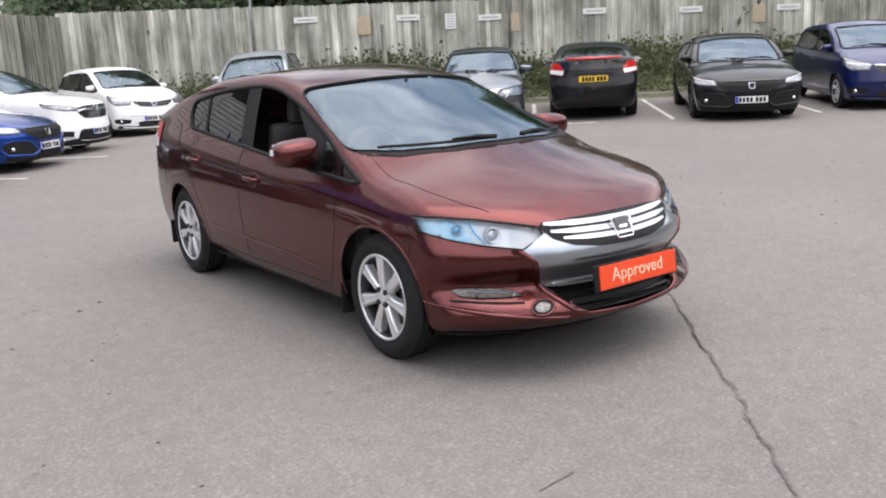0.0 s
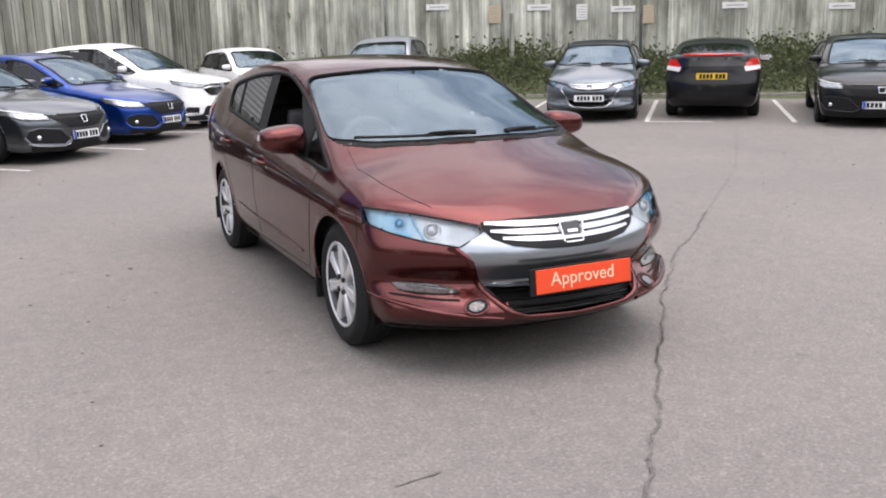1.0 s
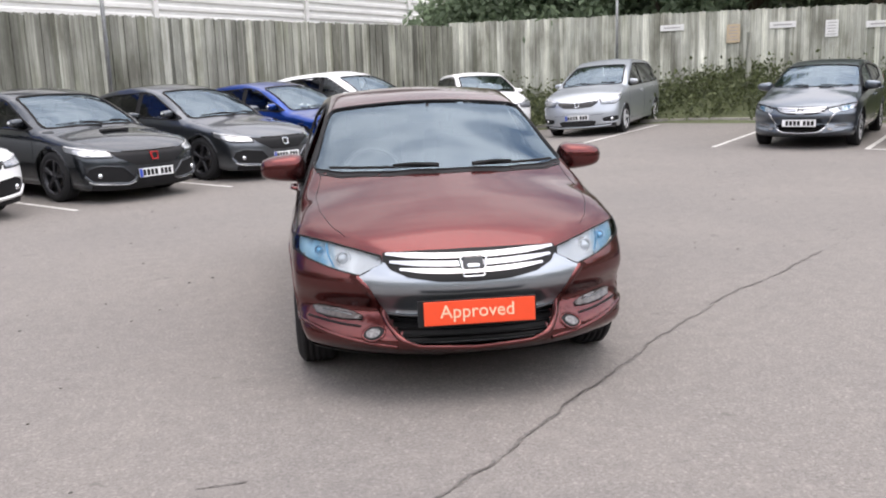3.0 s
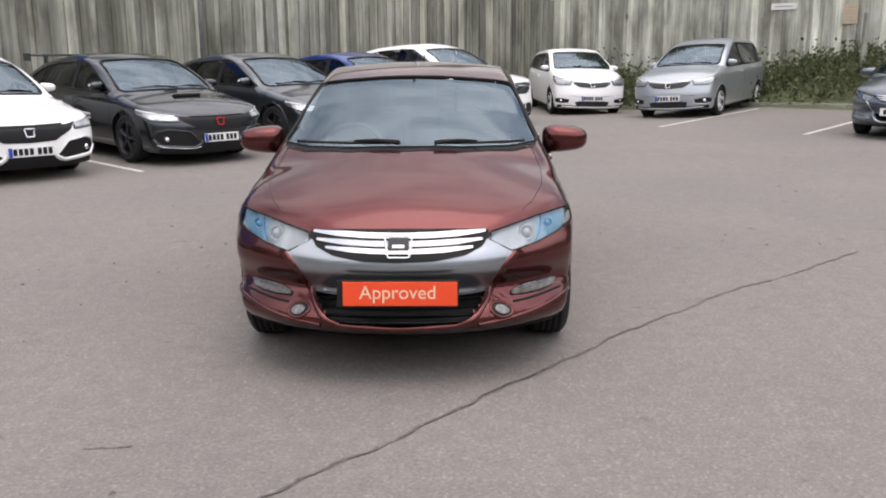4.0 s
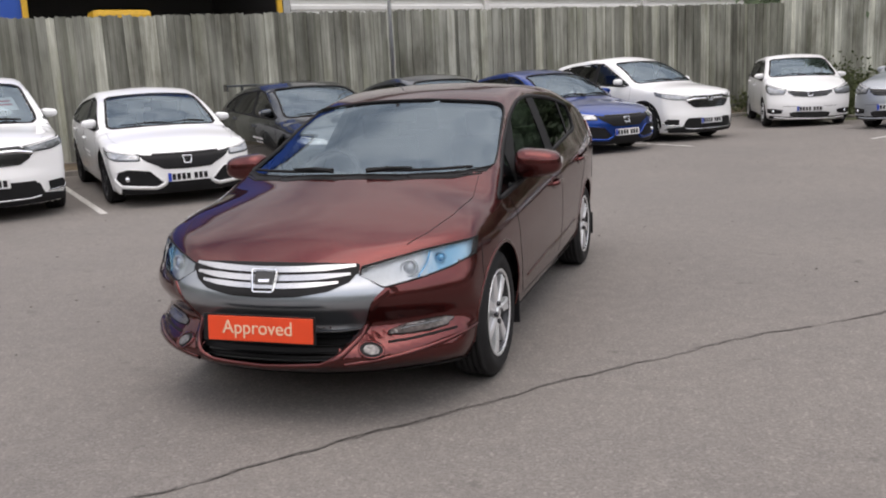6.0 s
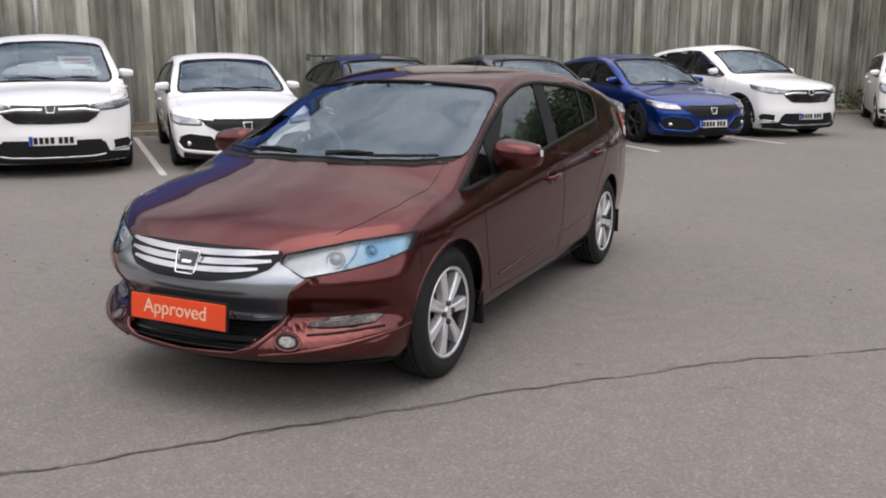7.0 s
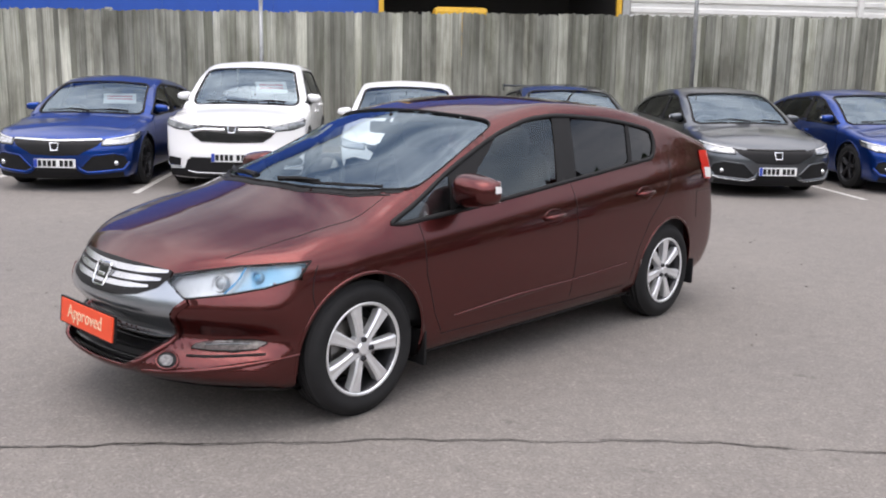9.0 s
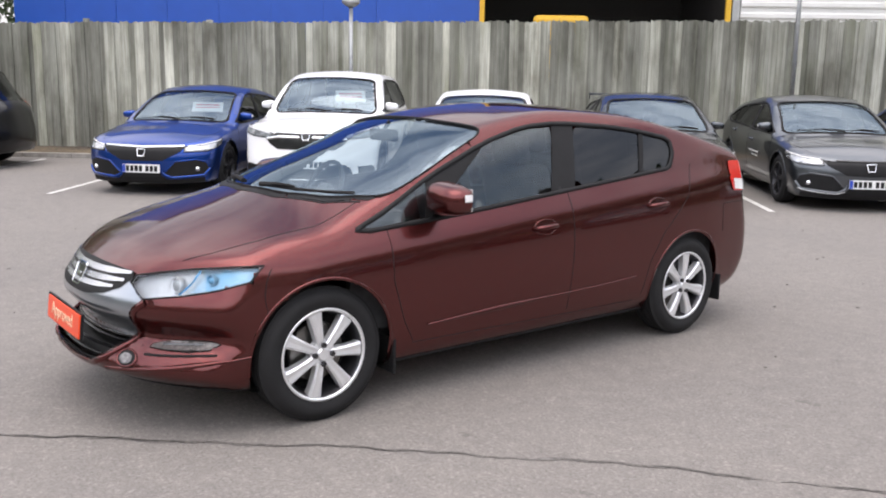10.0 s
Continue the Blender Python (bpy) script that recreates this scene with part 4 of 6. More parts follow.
        # side lamp and fog lamp with their bright lips
        top = [(0.755, -1.75, 0.402), (0.735, -1.79, 0.414), (0.68, -1.86, 0.412), (0.61, -1.93, 0.402), (0.55, -1.965, 0.386)]
        low = [(0.54, -1.97, 0.374), (0.61, -1.93, 0.371), (0.68, -1.86, 0.373), (0.735, -1.79, 0.379)]
        sl = sh.corner_flat(view, top + low)
        v, f = sh.sheet(view, sh.grow(sl, 0.007), 0.010, 0.003)
        link_mesh("lamp_recess", v, f, M_TRIM, root)
        v, f = sh.sheet(view, sl, 0.010, 0.007)
        side = link_mesh("side_lamp", v, f, M_SIDELAMP, root, "pale ribbed side lamp")
        v, f = sh.ribbon(view, sh.corner_flat(view, [(0.715, -1.81, 0.397), (0.64, -1.91, 0.391), (0.59, -1.94, 0.386)]), 0.010, 0.010)
        link_mesh("lamp_strip", v, f, M_LAMPDARK, side)
        v, f = sh.ribbon(view, sh.corner_flat(view, [(0.762, -1.76, 0.366), (0.62, -1.94, 0.354), (0.535, -1.99, 0.352)]), 0.010, 0.002)
        link_mesh("slot", v, f, M_TRIM, root)
        v, f = sh.ribbon(view, sh.corner_flat(view, [(0.80, -1.62, 0.352), (0.765, -1.76, 0.340), (0.66, -1.90, 0.315), (0.50, -2.02, 0.288), (0.36, -2.08, 0.274)]), lambda t: 0.006 + 0.016 * np.minimum(1, t * 3), 0.008)
        link_mesh("bumper_lip", v, f, paint_mat, root)
        fz = sh.corner_flat(view, [(0.455, -2.02, 0.329)])[0]
        ring = lambda a, b: [(fz[0] + a * math.cos(t), fz[1] + b * math.sin(t)) for t in np.linspace(0, 2 * math.pi, 24, endpoint=False)]
        v, f = sh.sheet(view, ring(0.047, 0.027), 0.010, 0.003)
        bezel = link_mesh("fog_bezel", v, f, M_TRIM, root)
        v, f = sh.sheet(view, ring(0.031, 0.017), 0.008, 0.007)
        link_mesh("fog_lamp", v, f, M_FOG, bezel)
        v, f = sh.ribbon(view, ring(0.049, 0.029), 0.010, 0.006, True, 0.012)
        link_mesh("fog_rim", v, f, paint_mat, bezel)
        # painted fang edge beside the intake
        v, f = sh.ribbon("F", [(s * 0.515, 0.574), (s * 0.468, 0.53), (s * 0.432, 0.46), (s * 0.385, 0.37), (s * 0.335, 0.310), (s * 0.26, 0.277), (0.0, 0.265)], 0.028, 0.008)
        link_mesh("bumper_edge", v, f, edge or paint_mat, root)


def wedge_rear(sh, root):
    for view in "UV":
        tl = sh.corner_flat(view, [(0.74, 1.70, 1.055), (0.66, 1.98, 1.05), (0.58, 2.06, 0.92), (0.60, 2.06, 0.83), (0.79, 1.70, 0.875), (0.79, 1.68, 0.95)])
        v, f = sh.sheet(view, tl, 0.02, 0.006)
        lamp = link_mesh("tail_lamp", v, f, M_REDLAMP, root)
        tl = sh.corner_flat(view, [(0.585, 2.06, 0.915), (0.605, 2.06, 0.835), (0.785, 1.72, 0.882), (0.785, 1.72, 0.945)])
        v, f = sh.sheet(view, tl, 0.016, 0.007)
        link_mesh("reverse_lens", v, f, M_WHITELAMP, lamp)
    front_patch(sh, root, "rear_panel", [(0.0, 1.08), (0.55, 1.07), (0.58, 0.93), (0.0, 0.93)], 0.03, 0.003, M_GLOSSBLACK, "B")
    front_patch(sh, root, "tailgate_handle", [(0.0, 0.86), (0.35, 0.86), (0.35, 0.83), (0.0, 0.83)], 0.02, 0.01, M_TRIM, "B")


def hero_car():
    s = wedge_spec()
    s["open_window"] = "front_window"
    s["turns"] = {(1, False): -1, (1, True): 35, (-1, False): 41, (-1, True): 41}
    sh, root = common_car("hatchback_car", s, M_MAROON, ("seven", 0.305, 0.19, 0.208, 7), M_ALLOY, "maroon metallic hatchback with an orange front plate and one window down")
    wedge_front(sh, root, M_MAROON)
    wedge_rear(sh, root)
    # orange plate in a dark holder
    m = pose(0, -2.145, 0.437, -6, 0, 0)
    bm = bmesh.new()
    box(bm, 0, 0.008, 0, 0.525, 0.012, 0.118, m, bevel=0.003)
    pl = part("front_plate", bm, M_TRIM, root, "orange dealer plate in a dark holder")
    bm = bmesh.new()
    box(bm, 0.010, -0.001, 0, 0.492, 0.008, 0.104, m, bevel=0.002)
    part("plate_face", bm, M_ORANGE, pl)
    text_mesh("plate_text", "Approved", 0.082, M_LETTER, pl, m @ pose(0.0, -0.0062, 0.004, 90, 0, 0))
    for view in "LR":
        v, f = sh.ribbon(view, [(-0.72, 0.365), (-0.4, 0.378), (0.05, 0.396), (0.45, 0.408), (0.78, 0.425)], lambda t: 0.004 + 0.020 * np.clip(1 - np.abs(t - 0.3) / 0.3, 0, 1), 0.007)
        link_mesh("door_crease", v, f, M_MAROON, root)
    # mud flaps
    for sx in (1, -1):
        for y, z in ((-0.905, 0.235), (1.625, 0.255)):
            bm = bmesh.new()
            box(bm, sx * 0.755, y, z, 0.13, 0.016, 0.17, bevel=0.006)
            part("mud_flap", bm, M_TRIM, root)
    # cowl between bonnet and glass
    half = [(0.0, -1.285), (0.3, -1.246), (0.55, -1.118), (0.69, -0.96), (0.675, -0.93), (0.53, -1.09), (0.3, -1.22), (0.0, -1.262)]
    front_patch(sh, root, "cowl", half, 0.02, 0.002, M_TRIM, "T")
    v, f = sh.ribbon("T", [(-0.67, -1.0), (-0.55, -1.128), (-0.3, -1.252), (0, -1.292), (0.3, -1.252), (0.55, -1.128), (0.67, -1.0)], 0.010, 0.002)
    link_mesh("bonnet_gap", v, f, M_TRIM, root)
    # inner mirror
    bm = bmesh.new()
    box(bm, 0, -0.42, 1.215, 0.24, 0.04, 0.065, bevel=0.015)
    tube(bm, [(0, -0.42, 1.24), (0, -0.38, 1.29)], 0.012, 6)
    part("inner_mirror", bm, M_TRIM, root)
    # roof aerial
    bm = bmesh.new()
    tube(bm, [(0, 1.2, 1.325), (0, 1.22, 1.345), (0, 1.34, 1.44)], [0.018, 0.008, 0.004], 6)
    part("aerial", bm, M_TRIM, root)
    return root


def generic_spec(L, W, H, wb, foh, hood0, hood1, base, head, tail_z, peak, tyre, belt_f, belt_r, tail_slope, hatch):
    """Proportions of another car from its main sizes."""
    n, t = -(wb / 2 + foh), L - (wb / 2 + foh)
    w = W / 2
    belt0 = (belt_f + belt_r) / 2
    hw = head[1]
    top = [(n, hood0 - 0.06), (n + 0.10, hood0), (n + 0.45, hood0 + (hood1 - hood0) * 0.55), (base - 0.08, hood1), (base + 0.05, hood1 + 0.05), ((base + head[0]) / 2, (hood1 + hw) / 2 + 0.045), (head[0], hw), (peak, H), (peak + (t - peak) * 0.45, H - 0.02 - tail_slope * 0.25), (t - 0.45, H - 0.06 - tail_slope * 0.75), (t - 0.12, max(tail_z, H - 0.12 - tail_slope)), (t, max(tail_z, H - 0.12 - tail_slope) - 0.05)]
    crown = [(n, 0.10), (base - 0.1, 0.09), (base + 0.2, 0.20), (head[0], 0.16), (peak, 0.12), (t, 0.14)]
    width = [(n, w * 0.95), (n + 0.5, w * 0.98), (-wb / 2, w * 0.995), (0, w), (wb / 2, w * 0.995), (t - 0.35, w * 0.965), (t, w * 0.9)]
    belt = [(n, belt_f - 0.06), (base, belt_f), (wb / 2 + 0.1, belt_r), (t, belt_r + 0.03)]
    g = (H - belt0) / 0.48
    side = [(0.0, 0.87), (0.2, 0.93), (0.35, 0.965), (belt0 * 0.6, 0.997), (belt0 * 0.74, 1.0), (belt0 * 0.88, 0.992), (belt0, 0.955), (belt0 + 0.12 * g, 0.895), (belt0 + 0.27 * g, 0.82), (belt0 + 0.42 * g, 0.735), (belt0 + 0.6 * g, 0.6)]
    nose = [(0.0, n + 0.16), (0.17, n + 0.05), (0.28, n + 0.008), (0.45, n), (0.60, n + 0.025), (hood0 - 0.03, n + 0.07), (hood0 + 0.1, n + 0.20)]
    tail = [(0.0, t - 0.2), (0.25, t - 0.08), (0.4, t - 0.01), (0.55, t), (0.75, t - 0.03), (0.95, t - 0.07), (1.2, t - (0.30 if hatch else 0.5)), (1.7, t - (0.62 if hatch else 1.1))]
    hz = lambda y: float(curve_of(belt)(y))
    ft = base + 0.30
    roof = H - 0.125
    c0, c1 = ft + 0.62 * (roof - hz(ft)) / 0.36, wb / 2 + ((0.30 if tail_slope < 0.12 else 0.16) if hatch else 0.02)
    bp = 0.18
    zb = lambda y: hz(y) + 0.012
    tz = curve_of(top)
    up = lambda y, d: min(roof - d, float(tz(y)) - 0.125 - d * 0.4)
    dlo = [(ft - 0.14, zb(ft)), (bp, zb(bp)), (c1 + 0.05, zb(c1)), (c1 + 0.12, zb(c1) + 0.06), (c1 - 0.14, up(c1 - 0.14, 0.07)), (c1 - 0.5, up(c1 - 0.5, 0.005)), (bp, roof), (c0, roof - 0.025), ((ft + c0) / 2 - 0.05, (hz(ft) + roof) / 2)]
    panes = [
        (None, M_CLEAR),
        ([(ft - 0.10, zb(ft) + 0.01), (bp - 0.05, zb(bp) + 0.01), (bp - 0.03, roof - 0.012), (c0 + 0.02, roof - 0.035), ((ft + c0) / 2 - 0.02, (hz(ft) + roof) / 2 - 0.01)], M_SIDEGLASS),
        ([(bp + 0.05, zb(bp) + 0.012), (c1 - 0.27, zb(c1) + 0.006), (c1 - 0.30, up(c1 - 0.30, 0.05)), (c1 - 0.52, up(c1 - 0.52, 0.016)), (bp + 0.06, roof - 0.012)], M_TINT),
        ([(c1 - 0.24, zb(c1) + 0.008), (c1 + 0.04, zb(c1) + 0.012), (c1 + 0.09, zb(c1) + 0.06), (c1 - 0.15, up(c1 - 0.15, 0.085)), (c1 - 0.27, up(c1 - 0.27, 0.06))], M_TINT),
    ]
    sw, sw2 = w * 0.80, w * 0.66
    screen = [(0.0, base), (0.40, base + 0.03), (sw * 0.90, base + 0.115), (sw, base + 0.23), ((sw + sw2) / 2, (base + head[0]) / 2 + 0.12), (sw2, head[0] + 0.10), (0.3, head[0] + 0.03), (0.0, head[0] + 0.01)]
    ry = t - (0.62 if hatch else 1.05)
    backlight = [(0.0, ry - 0.02), (w * 0.5, ry - 0.04), (w * 0.58, ry + 0.05), (w * 0.62, t - (0.24 if hatch else 0.52)), (0.0, t - (0.2 if hatch else 0.48))]
    return dict(
        top=top, crown=crown, width=width, belt=belt, belt0=belt0, side=side, nose=nose, nose_bow=(0.48, 3.1), tail=tail, tail_bow=(0.4, 2.5),
        floor=[(n, 0.165), (n + 0.5, 0.165), (0, 0.19), (t - 0.4, 0.22), (t, 0.28)], mesh=(124, 120), snap=0.016, seal=0.028, spine=(n + 0.85, t - 0.95, 0.60), soft=0.011, corner=n + 0.9, rear_corner=t - 1.0,
        wheelbase=wb, tyre=tyre, arch=tyre + 0.05, face=w - 0.025, dlo=dlo, panes=panes, screen=screen, backlight=backlight, cabin=(base + 0.15, t - 0.75), dash=hood1 - 0.05,
        seats=(base + 1.22, base + 2.02), mirror_scale=0.76, mirror=(w + 0.005, base + 0.50, hz(ft) + 0.11), handles=[(bp - 0.17, belt_f - 0.09), (wb / 2 - 0.32, belt_r - 0.10)],
        gaps=[[(ft - 0.12, hz(ft)), (ft - 0.14, 0.6), (ft - 0.06, 0.32)], [(bp + 0.02, hz(bp)), (bp + 0.03, 0.30)], [(ft - 0.06, 0.30), (wb / 2 - 0.45, 0.29)], [(c1 - 0.1, hz(c1)), (wb / 2 - 0.28, 0.66), (wb / 2 - 0.44, 0.30)]],
        top_gaps=[[(w * 0.84, base + 0.1), (w * 0.86, base - 0.4), (w * 0.72, n + 0.28)]],
        wiper=[(-0.55, 0.05, base + 0.13, base + 0.02), (-0.05, 0.55, base + 0.02, base + 0.13)], n=n, t=t, hood0=hood0, w=w,
    )


def generic_front(sh, root, s, paint_mat, style, plate=True, badge=None):
    """Grille, head lamps, lower intake, fog pods and plate of a parked car."""
    n, h, w = s["n"], s["hood0"], s["w"]
    gz = h - 0.075
    if style in ("hatch", "chrome"):
        front_patch(sh, root, "grille", [(0.0, gz + 0.035), (w * 0.40, gz + 0.04), (w * 0.62, gz + 0.055), (w * 0.56, gz - 0.015), (w * 0.42, gz - 0.075), (w * 0.32, gz - 0.125), (0.0, gz - 0.135)], 0.014, 0.006, M_TRIM)
        front_patch(sh, root, "lower_intake", [(0.0, 0.345), (0.25, 0.345), (0.28, 0.27), (0.36, 0.215), (0.36, 0.185), (0.0, 0.18)], 0.012, 0.005, M_TRIM)
        front_patch(sh, root, "splitter", [(0.0, 0.232), (w * 0.6, 0.232), (w * 0.86, 0.248), (w * 0.86, 0.18), (w * 0.5, 0.172), (0.0, 0.172)], 0.013, 0.010, M_TRIM)
        pod = [(0.44, n + 0.05, 0.45), (0.70, n + 0.15, 0.475), (0.80, n + 0.24, 0.44), (0.82, n + 0.27, 0.36), (0.76, n + 0.20, 0.262), (0.36, n + 0.035, 0.235), (0.27, n + 0.02, 0.275)]
        sheets(sh, root, "fog_pod", "PQ", pod, 0.014, 0.004, M_TRIM)
        for view in "PQ":
            v, f = sh.ribbon(view, sh.corner_flat(view, [(0.83, n + 0.29, 0.36), (0.78, n + 0.22, 0.272), (0.38, n + 0.04, 0.244), (0.285, n + 0.02, 0.29), (0.262, n + 0.015, 0.345)]), 0.040, 0.018)
            link_mesh("bumper_blade", v, f, paint_mat, root)
            # on grey paint the blade's highlight is a pale satin ribbon
            if paint_mat in (M_GREY, M_DARKGREY):
                v, f = sh.ribbon(view, sh.corner_flat(view, [(0.80, n + 0.25, 0.285), (0.74, n + 0.19, 0.262), (0.40, n + 0.045, 0.236), (0.30, n + 0.02, 0.265)]), 0.010, 0.022)
                link_mesh("blade_highlight", v, f, M_SATIN, root, "highlight on the bumper blade's edge, made as a satin strip")
            v, f = sh.ribbon(view, sh.corner_flat(view, [(0.27, n + 0.02, 0.29), (0.44, n + 0.05, 0.462), (0.70, n + 0.15, 0.488), (0.81, n + 0.25, 0.45)]), 0.012, 0.014)
            link_mesh("pod_brow", v, f, paint_mat, root)
            c = sh.on(view, sh.corner_flat(view, [(0.70, n + 0.17, 0.36)]))[0]
            bm = bmesh.new()
            bmesh.ops.create_uvsphere(bm, u_segments=12, v_segments=8, radius=0.035)
            bmesh.ops.translate(bm, verts=bm.verts, vec=c)
            part("fog_lamp", bm, M_REFLECT, root, smooth=True)
        lamp = [(w * 0.60, n + 0.16, gz + 0.058), (w * 0.80, n + 0.33, gz + 0.085), (w * 0.96, n + 0.68, gz + 0.145), (w * 0.965, n + 0.62, gz + 0.075), (w * 0.87, n + 0.30, gz - 0.005), (w * 0.57, n + 0.13, gz - 0.012)]
        bar = [(0.0, gz + 0.045), (w * (0.45 if style == "hatch" else 0.60), gz + (0.05 if style == "hatch" else 0.062))]
    elif style == "suv":
        front_patch(sh, root, "grille", [(0.0, gz + 0.03), (w * 0.42, gz + 0.03), (w * 0.60, gz - 0.05), (w * 0.54, gz - 0.12), (w * 0.42, gz - 0.19), (0.0, gz - 0.20)], 0.016, 0.006, M_GLOSSBLACK)
        front_patch(sh, root, "lower_cladding", [(0.0, 0.45), (w * 0.57, 0.45), (w * 0.63, 0.40), (w * 0.67, 0.30), (w * 0.92, 0.275), (w * 0.92, 0.235), (w * 0.55, 0.205), (0.0, 0.20)], 0.014, 0.006, M_TRIM)
        v, f = sh.ribbon("F", [(-w * 0.62, 0.268), (-w * 0.5, 0.25), (0, 0.245), (w * 0.5, 0.25), (w * 0.62, 0.268)], 0.020, 0.018)
        link_mesh("skid_bar", v, f, M_SATIN, root)
        for k in (1, -1):
            v, f = sh.ribbon("F", [(k * 0.09, gz - 0.035), (k * w * 0.40, gz - 0.030), (k * w * 0.58, gz - 0.058)], 0.034, 0.014)
            link_mesh("grille_wing", v, f, M_CHROME, root)
        for view in "LR":
            v, f = sh.ribbon(view, [(-s["wheelbase"] / 2 + s["arch"], 0.30), (s["wheelbase"] / 2 - s["arch"], 0.30)], 0.14, 0.008)
            link_mesh("sill_cladding", v, f, M_TRIM, root)
            for yy in (-s["wheelbase"] / 2, s["wheelbase"] / 2):
                r0 = s["arch"] + 0.022
                ca = [(yy + r0 * math.cos(t), s["tyre"] + r0 * math.sin(t)) for t in np.linspace(-0.15, math.pi + 0.15, 34)]
                v, f = sh.ribbon(view, ca, 0.055, 0.008)
                link_mesh("arch_cladding", v, f, M_TRIM, root)
        pod = [(w * 0.72, n + 0.15, 0.425), (w * 0.90, n + 0.30, 0.44), (w * 0.93, n + 0.36, 0.38), (w * 0.91, n + 0.33, 0.335), (w * 0.74, n + 0.15, 0.325)]
        sheets(sh, root, "fog_pod", "PQ", pod, 0.014, 0.004, M_TRIM)
        for view in "PQ":
            v, f = sh.ribbon(view, sh.corner_flat(view, [(w * 0.94, n + 0.38, 0.37), (w * 0.91, n + 0.33, 0.328), (w * 0.72, n + 0.14, 0.318)]), 0.016, 0.014)
            link_mesh("pod_lip", v, f, M_SATIN, root)
        lamp = [(w * 0.50, n + 0.08, gz + 0.012), (w * 0.75, n + 0.24, gz + 0.060), (w * 0.95, n + 0.62, gz + 0.105), (w * 0.95, n + 0.56, gz + 0.035), (w * 0.82, n + 0.24, gz - 0.035), (w * 0.56, n + 0.10, gz - 0.048)]
        bar = [(0.0, gz + 0.02), (w * 0.42, gz + 0.028)]
    else:
        front_patch(sh, root, "grille", [(0.0, gz + 0.035), (w * 0.34, gz + 0.045), (w * 0.52, gz + 0.06), (w * 0.50, gz + 0.0), (w * 0.36, gz - 0.075), (0.0, gz - 0.095)], 0.014, 0.006, M_GLOSSBLACK)
        for k, x1 in ((-0.030, 0.42), (-0.062, 0.34)):
            v, f = sh.ribbon("F", [(-w * x1, gz + k + 0.012), (0.0, gz + k), (w * x1, gz + k + 0.012)], 0.010, 0.012)
            link_mesh("grille_slat", v, f, M_TRIM, root)
        front_patch(sh, root, "lower_intake", [(0.0, 0.335), (w * 0.36, 0.335), (w * 0.47, 0.315), (w * 0.44, 0.245), (w * 0.36, 0.225), (0.0, 0.222)], 0.014, 0.005, M_TRIM)
        for z in (0.252, 0.282, 0.310):
            v, f = sh.ribbon("F", [(-w * 0.40, z), (0.0, z - 0.004), (w * 0.40, z)], 0.007, 0.012)
            link_mesh("intake_slat", v, f, M_GLOSSBLACK, root)
        v, f = sh.ribbon("F", [(-w * 0.80, 0.225), (-w * 0.48, 0.205), (0.0, 0.198), (w * 0.48, 0.205), (w * 0.80, 0.225)], 0.026, 0.022)
        link_mesh("bumper_blade", v, f, paint_mat, root)
        pod = [(w * 0.60, n + 0.08, 0.375), (w * 0.78, n + 0.19, 0.40), (w * 0.90, n + 0.32, 0.395), (w * 0.91, n + 0.34, 0.32), (w * 0.80, n + 0.20, 0.285), (w * 0.62, n + 0.09, 0.30)]
        sheets(sh, root, "fog_pod", "PQ", pod, 0.012, 0.004, M_TRIM)
        for view in "PQ":
            v, f = sh.ribbon(view, sh.corner_flat(view, [(w * 0.93, n + 0.37, 0.30), (w * 0.80, n + 0.20, 0.272), (w * 0.60, n + 0.08, 0.288), (w * 0.55, n + 0.06, 0.37)]), 0.018, 0.016)
            link_mesh("pod_lip", v, f, paint_mat, root)
            c = sh.on(view, sh.corner_flat(view, [(w * 0.79, n + 0.20, 0.342)]))[0]
            bm = bmesh.new()
            bmesh.ops.create_uvsphere(bm, u_segments=14, v_segments=8, radius=0.040)
            bmesh.ops.translate(bm, verts=bm.verts, vec=(c[0] * 0.985, c[1] + 0.014, c[2]))
            part("fog_lamp", bm, M_REFLECT, root, smooth=True)
        v, f = sh.ribbon("F", [(-w * 0.62, 0.452), (0.0, 0.446), (w * 0.62, 0.452)], 0.006, 0.002)
        link_mesh("bumper_gap", v, f, M_TRIM, root)
        lamp = [(w * 0.52, n + 0.14, gz + 0.065), (w * 0.78, n + 0.30, gz + 0.115), (w * 0.95, n + 0.60, gz + 0.185), (w * 0.955, n + 0.52, gz + 0.085), (w * 0.87, n + 0.26, gz - 0.035), (w * 0.56, n + 0.13, gz - 0.030)]
        bar = [(0.0, gz + 0.020), (w * 0.50, gz + 0.052)]
    if style in ("suv", "mini"):
        front_patch(sh, root, "under_lip", [(0.0, 0.232), (w * 0.6, 0.24), (w * 0.9, 0.26), (w * 0.9, 0.19), (0.0, 0.175)], 0.014, 0.008, M_TRIM)
    for view in "PQ":
        q = sh.corner_flat(view, lamp)
        v, f = sh.sheet(view, q, 0.014, 0.003)
        if not len(f):
            continue
        hl = link_mesh("headlamp", v, f, M_LAMPDARK, root)
        c = q.mean(0)
        inner = c + (q - c) * np.array((0.90, 0.66)) - np.array((0.0, 0.006))
        v, f = sh.sheet(view, inner, 0.014, 0.006)
        if len(f):
            link_mesh("lamp_insert", v, f, M_LAMPCLEAR, hl)
        brow = q[:3] * 0.86 + c * 0.14
        v, f = sh.ribbon(view, brow, 0.014, 0.010)
        link_mesh("lamp_strip", v, f, M_WHITELAMP, hl)
        v, f = sh.ribbon(view, q, 0.012, 0.005, True)
        link_mesh("lamp_seal", v, f, M_TRIM, hl)
    v, f = sh.ribbon("F", [(-bar[1][0], bar[1][1]), bar[0], bar[1]], 0.036 if style == "chrome" else 0.022, 0.016)
